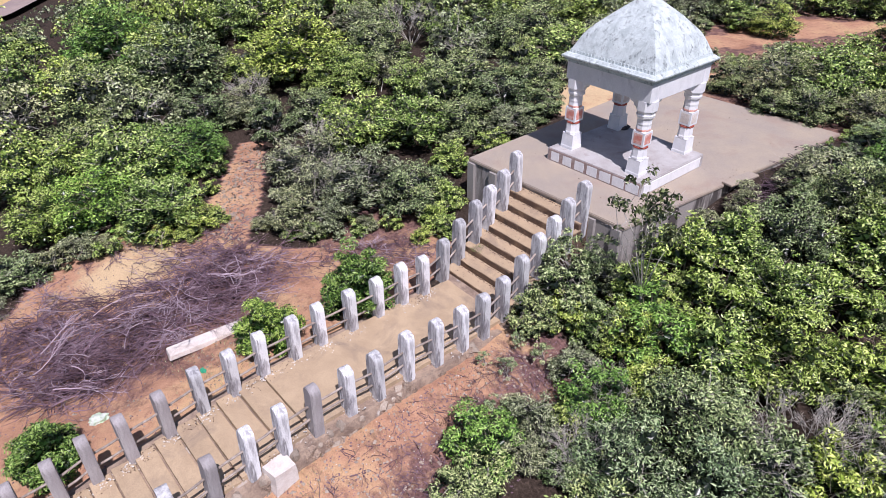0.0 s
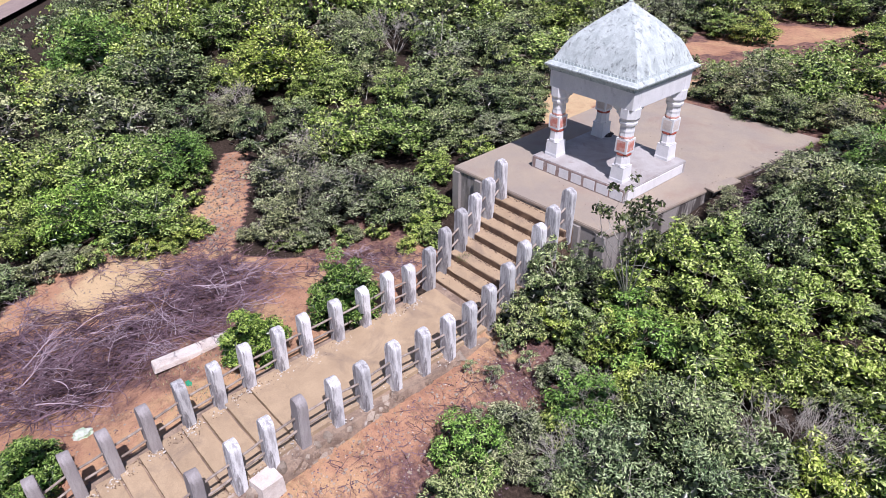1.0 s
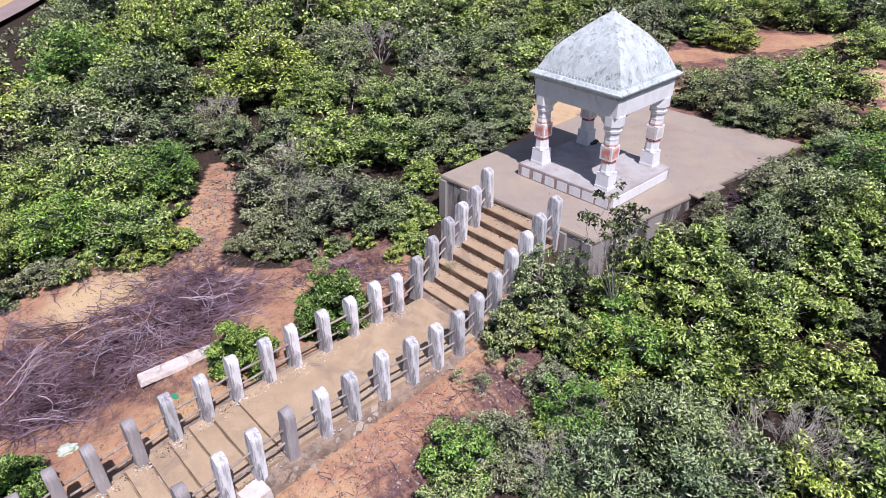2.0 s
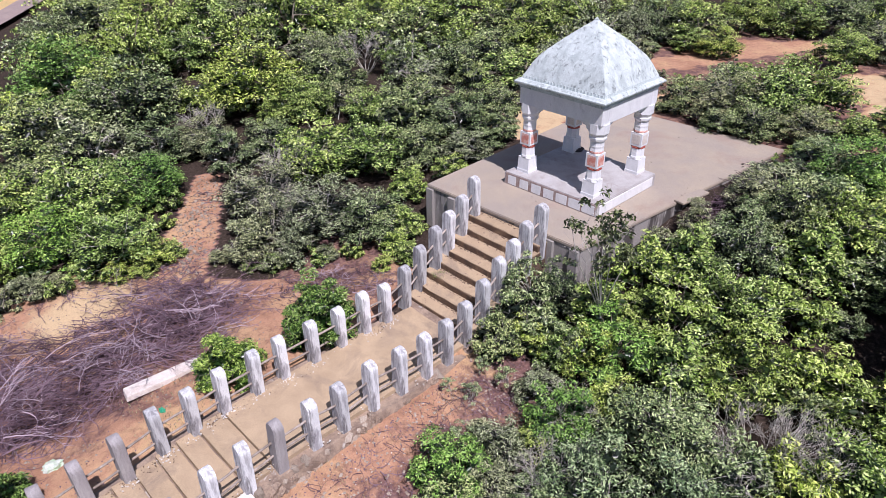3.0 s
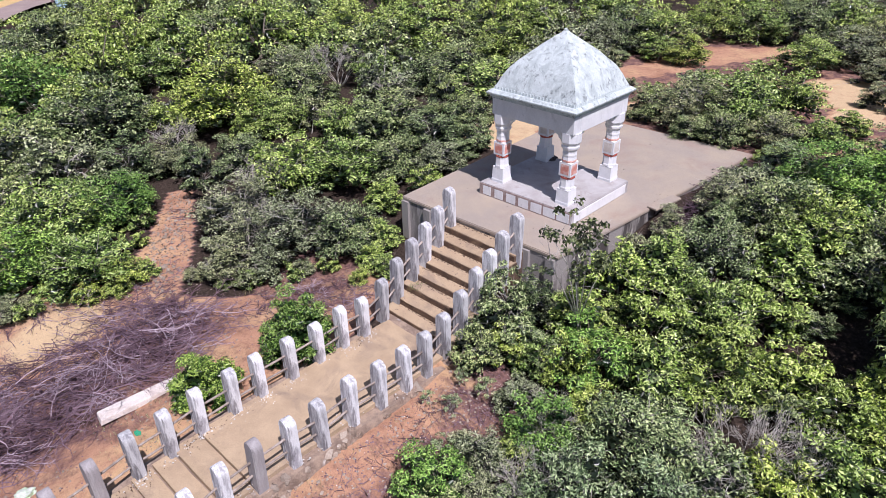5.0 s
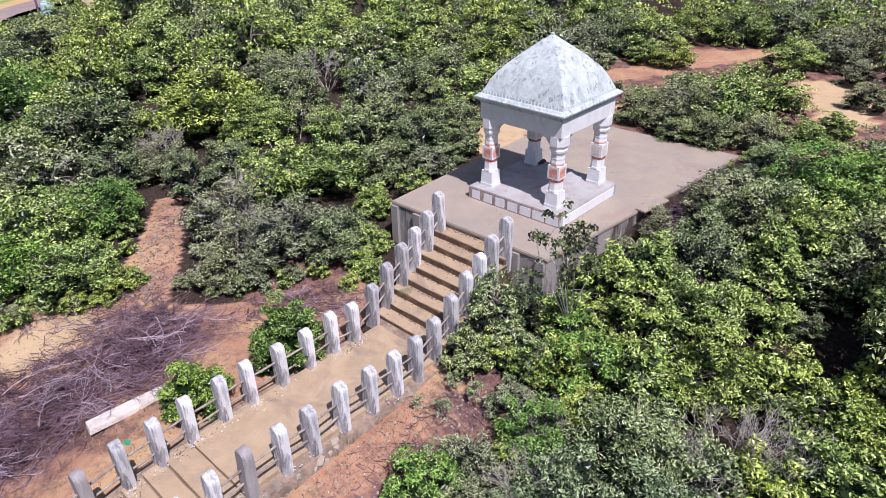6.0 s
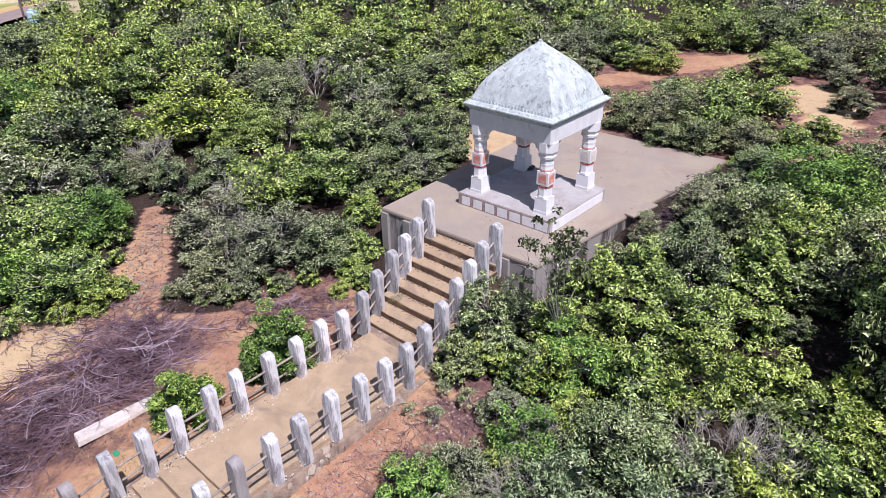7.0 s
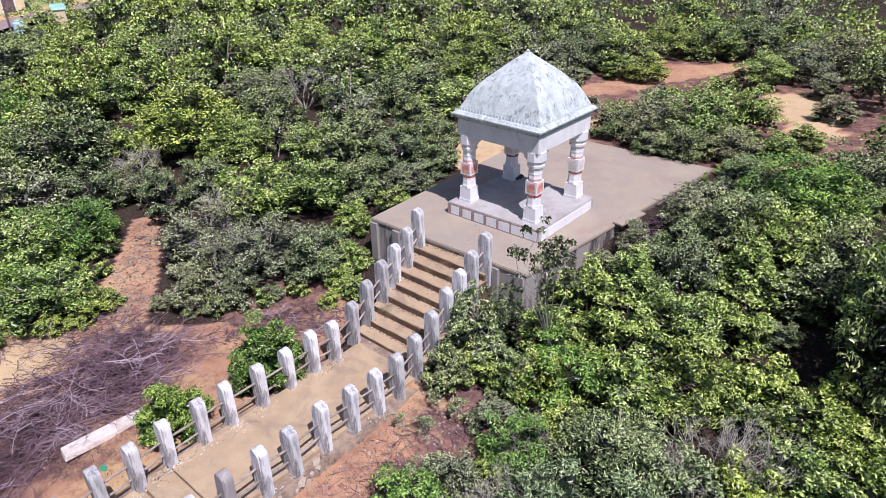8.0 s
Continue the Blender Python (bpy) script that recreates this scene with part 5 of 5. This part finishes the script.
chips("lime_chips", 230, M_CHIP, "larger lime and mortar lumps at the post feet", 7, at_posts, (0.012, 0.032))
chips("lime_chips", 700, M_CHIP, "broken lime and whitewash chips at the post feet", 1, at_posts, (0.006, 0.022))
def by_kerbs(rng):
    y = rng.uniform(-15.5, -6.8)
    if rng.random() < 0.65:
        x = stair_x(y)[0] + 0.05 + abs(rng.gauss(0, 0.16))
    else:
        x = stair_x(y)[1] - 0.05 - abs(rng.gauss(0, 0.12))
    return x, y, path_z(y) - 0.005


chips("kerb_debris", 900, M_RISER, "earth crumbs and leaf bits along the walkway edges", 31, by_kerbs, (0.006, 0.02), "debris")
chips("pebbles", 1500, M_ROCK, "small stones on the bare trail and clearing", 2, on_soil(-12, -0.9, -16, -5), (0.012, 0.045))
chips("pebbles", 1100, M_ROCK, "small stones on the soil below the walkway", 3, on_soil(1.9, 4.4, -14, -6), (0.012, 0.05))


def on_trail(rng):
    k = rng.random()
    x, y = -6.8 - 5.2 * k + rng.gauss(0, 0.45), -9.4 + 3.7 * k + rng.gauss(0, 0.45)
    return x, y, gz(x, y) if inside(CLEARING, x, y) else None


chips("pebbles", 420, M_ROCK, "stones and clods on the bare trail", 8, on_trail, (0.02, 0.065))
chips("earth_clods", 420, M_RISER, "dark clods and dead leaves on the bare trail", 9, on_trail, (0.015, 0.05), "debris")


def on_steps(rng):
    k = rng.randrange(1, N_UP)
    a, b = stair_x(-3.12 - TREAD * k)
    u = rng.random()
    x = a + 0.15 + (rng.random() ** 2.5 if u < 0.6 else 1 - rng.random() ** 2.5) * (b - a - 0.25)
    return x, -3.12 - TREAD * (k - 1) - rng.uniform(0.02, 0.3), PLAT_Z - RISE * k


def at_risers(rng):
    k = rng.randrange(1, N_UP)
    a, b = stair_x(-3.12 - TREAD * k)
    return a + rng.random() * (b - a), -3.12 - TREAD * (k - 1) - 0.01 - abs(rng.gauss(0, 0.035)), PLAT_Z - RISE * k


# dark chips give the foot of each riser an irregular dark edge
chips("step_earth", 620, M_RISER, "dark chips strewn along the foot of the risers", 6, at_risers, (0.010, 0.030), "debris")
chips("step_grit", 170, M_KERB, "grit and crumbs along the step edges", 5, on_steps, (0.008, 0.03))


def tufts(name, count, mat, label, seed, region, L=(0.10, 0.28), blades=14, spread=0.12):
    rng = random.Random(seed)
    vs, fs = [], []
    n = 0
    while n < count:
        x, y, z = region(rng)
        if z is None:
            continue
        n += 1
        for _ in range(blades):
            a = rng.uniform(0, 6.28)
            px, py = x + rng.gauss(0, spread), y + rng.gauss(0, spread)
            h = rng.uniform(*L)
            o = Vector((math.cos(a), math.sin(a), 0))
            s = Vector((-o.y, o.x, 0)) * 0.004
            i = len(vs)
            p = Vector((px, py, z - 0.01))
            vs += [p - s, p + s, p + o * h * 0.35 + Vector((0, 0, h * 0.7)), p + o * h * 0.5 + Vector((0, 0, h * 0.95))]
            fs += [(i, i + 1, i + 2), (i + 1, i + 3, i + 2)]
    return tagged(new(name, raw(name, vs, fs, mat)), label, "grass", kind="stuff")


def sparse(x0, x1, y0, y1, level, seed):
    def f(rng):
        x, y = rng.uniform(x0, x1), rng.uniform(y0, y1)
        if noise.noise((x * 0.9, y * 0.9, seed)) < level:
            return x, y, None
        return x, y, gz(x, y)
    return f


tufts("dry_grass", 80, L_DRY, "dry yellowed grass below the walkway", 1, sparse(1.9, 3.3, -14.5, -7, -0.15, 3), (0.05, 0.13), 9, 0.2)
tufts("dry_grass", 70, L_DRY, "dry grass along the masonry footing", 6, sparse(1.85, 2.5, -14.5, -7, -0.05, 9), (0.05, 0.14), 9, 0.12)
tufts("dry_grass", 170, L_OLIVE, "thin olive grass beside the fallen slab", 2, sparse(-3.0, -0.9, -12.6, -9.5, -0.1, 5), (0.05, 0.15), 9, 0.16)
tufts("dry_grass", 130, L_DRY, "tufts of dry grass round the clearing", 3, sparse(-9, -3.5, -15, -6.5, 0.1, 8), (0.06, 0.2), 9, 0.18)
chips("dead_leaves", 2600, M_TWIG, "curled dead leaves on the bare ground", 41, on_soil(-11, -0.9, -16, -5), (0.010, 0.028), "leaves")
chips("dead_leaves", 2200, M_TWIG, "curled dead leaves on the soil below the walkway", 42, on_soil(1.9, 4.6, -14, -5.5), (0.010, 0.028), "leaves")
chips("dead_leaves", 320, M_CHIP, "pale dry leaves on the soil below the walkway", 43, on_soil(1.9, 4.4, -14, -5.5), (0.006, 0.02), "leaves")
tufts("weeds", 7, L_HEDGE, "small green weeds in the step joints", 4, lambda rng: (stair_x(-5.3)[0] + 0.10 + rng.random() * 0.35, -5.25 + rng.gauss(0, 0.12), PLAT_Z - RISE * 6), (0.05, 0.14), 10, 0.04)

# ---- beyond the road ----
def make_pole(x, y):
    pole = tagged(new("utility_pole"), "slim dark utility pole beside the road", "pole")
    vs, fs = [], []
    tube([(0, 0, -0.3), (0, 0, 4), (-0.05, 0, 8.2)], [0.085, 0.075, 0.06], 8, vs, fs)
    new("shaft", raw("shaft", vs, fs, M_TWIG)).parent = pole
    part("crossarm", block(1.5, 0.12, 0.12, 0.01, (0, 0, 7.7)), M_BARK, pole)
    pole.location = (x, y, float(ground_z(x, y)))


def make_house(x, y, turn):
    """A low house with its front along x, its end at the origin."""
    house = tagged(new("house"), "low ochre plastered house with dark openings beyond the road", "house")
    width, deep, high = 9.0, 6.0, 3.3
    part("wall", block(width, deep, high, 0.03, (-width / 2, deep / 2, 0)), M_OCHRE, house)
    part("roof", block(width + 0.7, deep + 0.7, 0.16, 0.03, (-width / 2, deep / 2, high)), M_PLINTH, house, "flat grey concrete roof slab")
    part("plinth", block(width + 0.1, deep + 0.1, 0.35, 0.02, (-width / 2, deep / 2, 0)), M_PLINTH, house)
    for k in range(4):
        cx = -1.3 - 2.1 * k
        if k % 2 == 0:
            w = part("door", block(0.95, 0.06, 2.05, 0.01, (cx, -0.02, 0.35)), M_TWIG, house, "dark wooden door")
            part("frame", block(1.15, 0.05, 2.15, 0.01, (cx, 0.0, 0.35)), M_WHITE, w)
        else:
            w = part("window", block(0.95, 0.06, 1.1, 0.01, (cx, -0.02, 1.2)), M_BLACK, house, "dark barred window")
            part("frame", block(1.12, 0.05, 1.25, 0.01, (cx, 0.0, 1.13)), M_WHITE, w)
    house.matrix_basis = pose(x, y, float(ground_z(x, y)) + 0.1, 0, 0, turn)


def make_kiosk(x, y, turn):
    kiosk = tagged(new("kiosk"), "narrow ochre kiosk with a teal sheet-metal roof among the trees", "kiosk")
    part("wall", block(0.75, 0.75, 2.6, 0.03), M_OCHRE, kiosk)
    bm = bmesh.new()
    bmesh.ops.create_grid(bm, x_segments=48, y_segments=2, size=0.48)
    for v in bm.verts:
        v.co.z = 0.02 * math.sin(v.co.x * 50)
    ext = bmesh.ops.extrude_face_region(bm, geom=bm.faces[:])
    bmesh.ops.translate(bm, verts=[g for g in ext["geom"] if isinstance(g, bmesh.types.BMVert)], vec=(0, 0, -0.02))
    bmesh.ops.recalc_face_normals(bm, faces=bm.faces[:])
    part("roof", bm, M_TEAL, kiosk, "teal corrugated metal roof").matrix_basis = pose(0, 0, 2.7, 20)
    kiosk.matrix_basis = pose(x, y, float(ground_z(x, y)), 0, 0, turn)


def make_barrel(x, y):
    barrel = tagged(new("water_barrel"), "pale blue plastic water barrel beside the pole", "barrel")
    part("drum", lathe([(0.42, 0), (0.48, 0.05), (0.50, 0.35), (0.52, 0.38), (0.50, 0.41), (0.50, 0.75), (0.52, 0.78), (0.50, 0.81), (0.47, 1.15), (0.30, 1.25)], 16), M_PALEBLUE, barrel)
    part("lid", lathe([(0.30, 1.24), (0.31, 1.27), (0.31, 1.32), (0.27, 1.34)], 16), M_PALEBLUE, barrel)
    barrel.location = (x, y, float(ground_z(x, y)) + 0.05)


make_pole(-49.3, 3.55)
make_barrel(-50.9, 4.75)
make_house(-62.9, 9.6, 73)
make_kiosk(-44.2, 5.4, 73)

# ---- bits on the platform ----
sprig = at_place("lowgreen", 3.55, 5.2, 0.32, 1.6, turn=1.0)
sprig.location.z = -0.75


def on_deck(rng):
    return rng.uniform(-2.4, 2.6), rng.uniform(-2.8, 6.0), PLAT_Z


chips("deck_debris", 130, M_BARK, "dry leaves and crumbs on the platform deck", 21, on_deck, (0.008, 0.03), "debris")
trng = random.Random(31)
rocks = tagged(new("trail_stones"), "loose pale stones on the bare trail", "stones")
spots = []
for i in range(46):
    k = trng.random()
    x, y = -7.0 - 4.0 * k + trng.gauss(0, 0.35), -9.3 + 3.0 * k + trng.gauss(0, 0.35)
    spots.append((x, y, gz(x, y) + 0.01, trng.uniform(0.03, 0.09)))
stones_on(rocks, "stone", spots, M_ROCK, 9, 0.7)

# kinds of plants of which none was set out
for kind, protos in PROTO.items():
    for i, ob in enumerate(protos):
        if (kind, i) not in USED:
            for o in (*ob.children, ob):
                bpy.data.objects.remove(o)
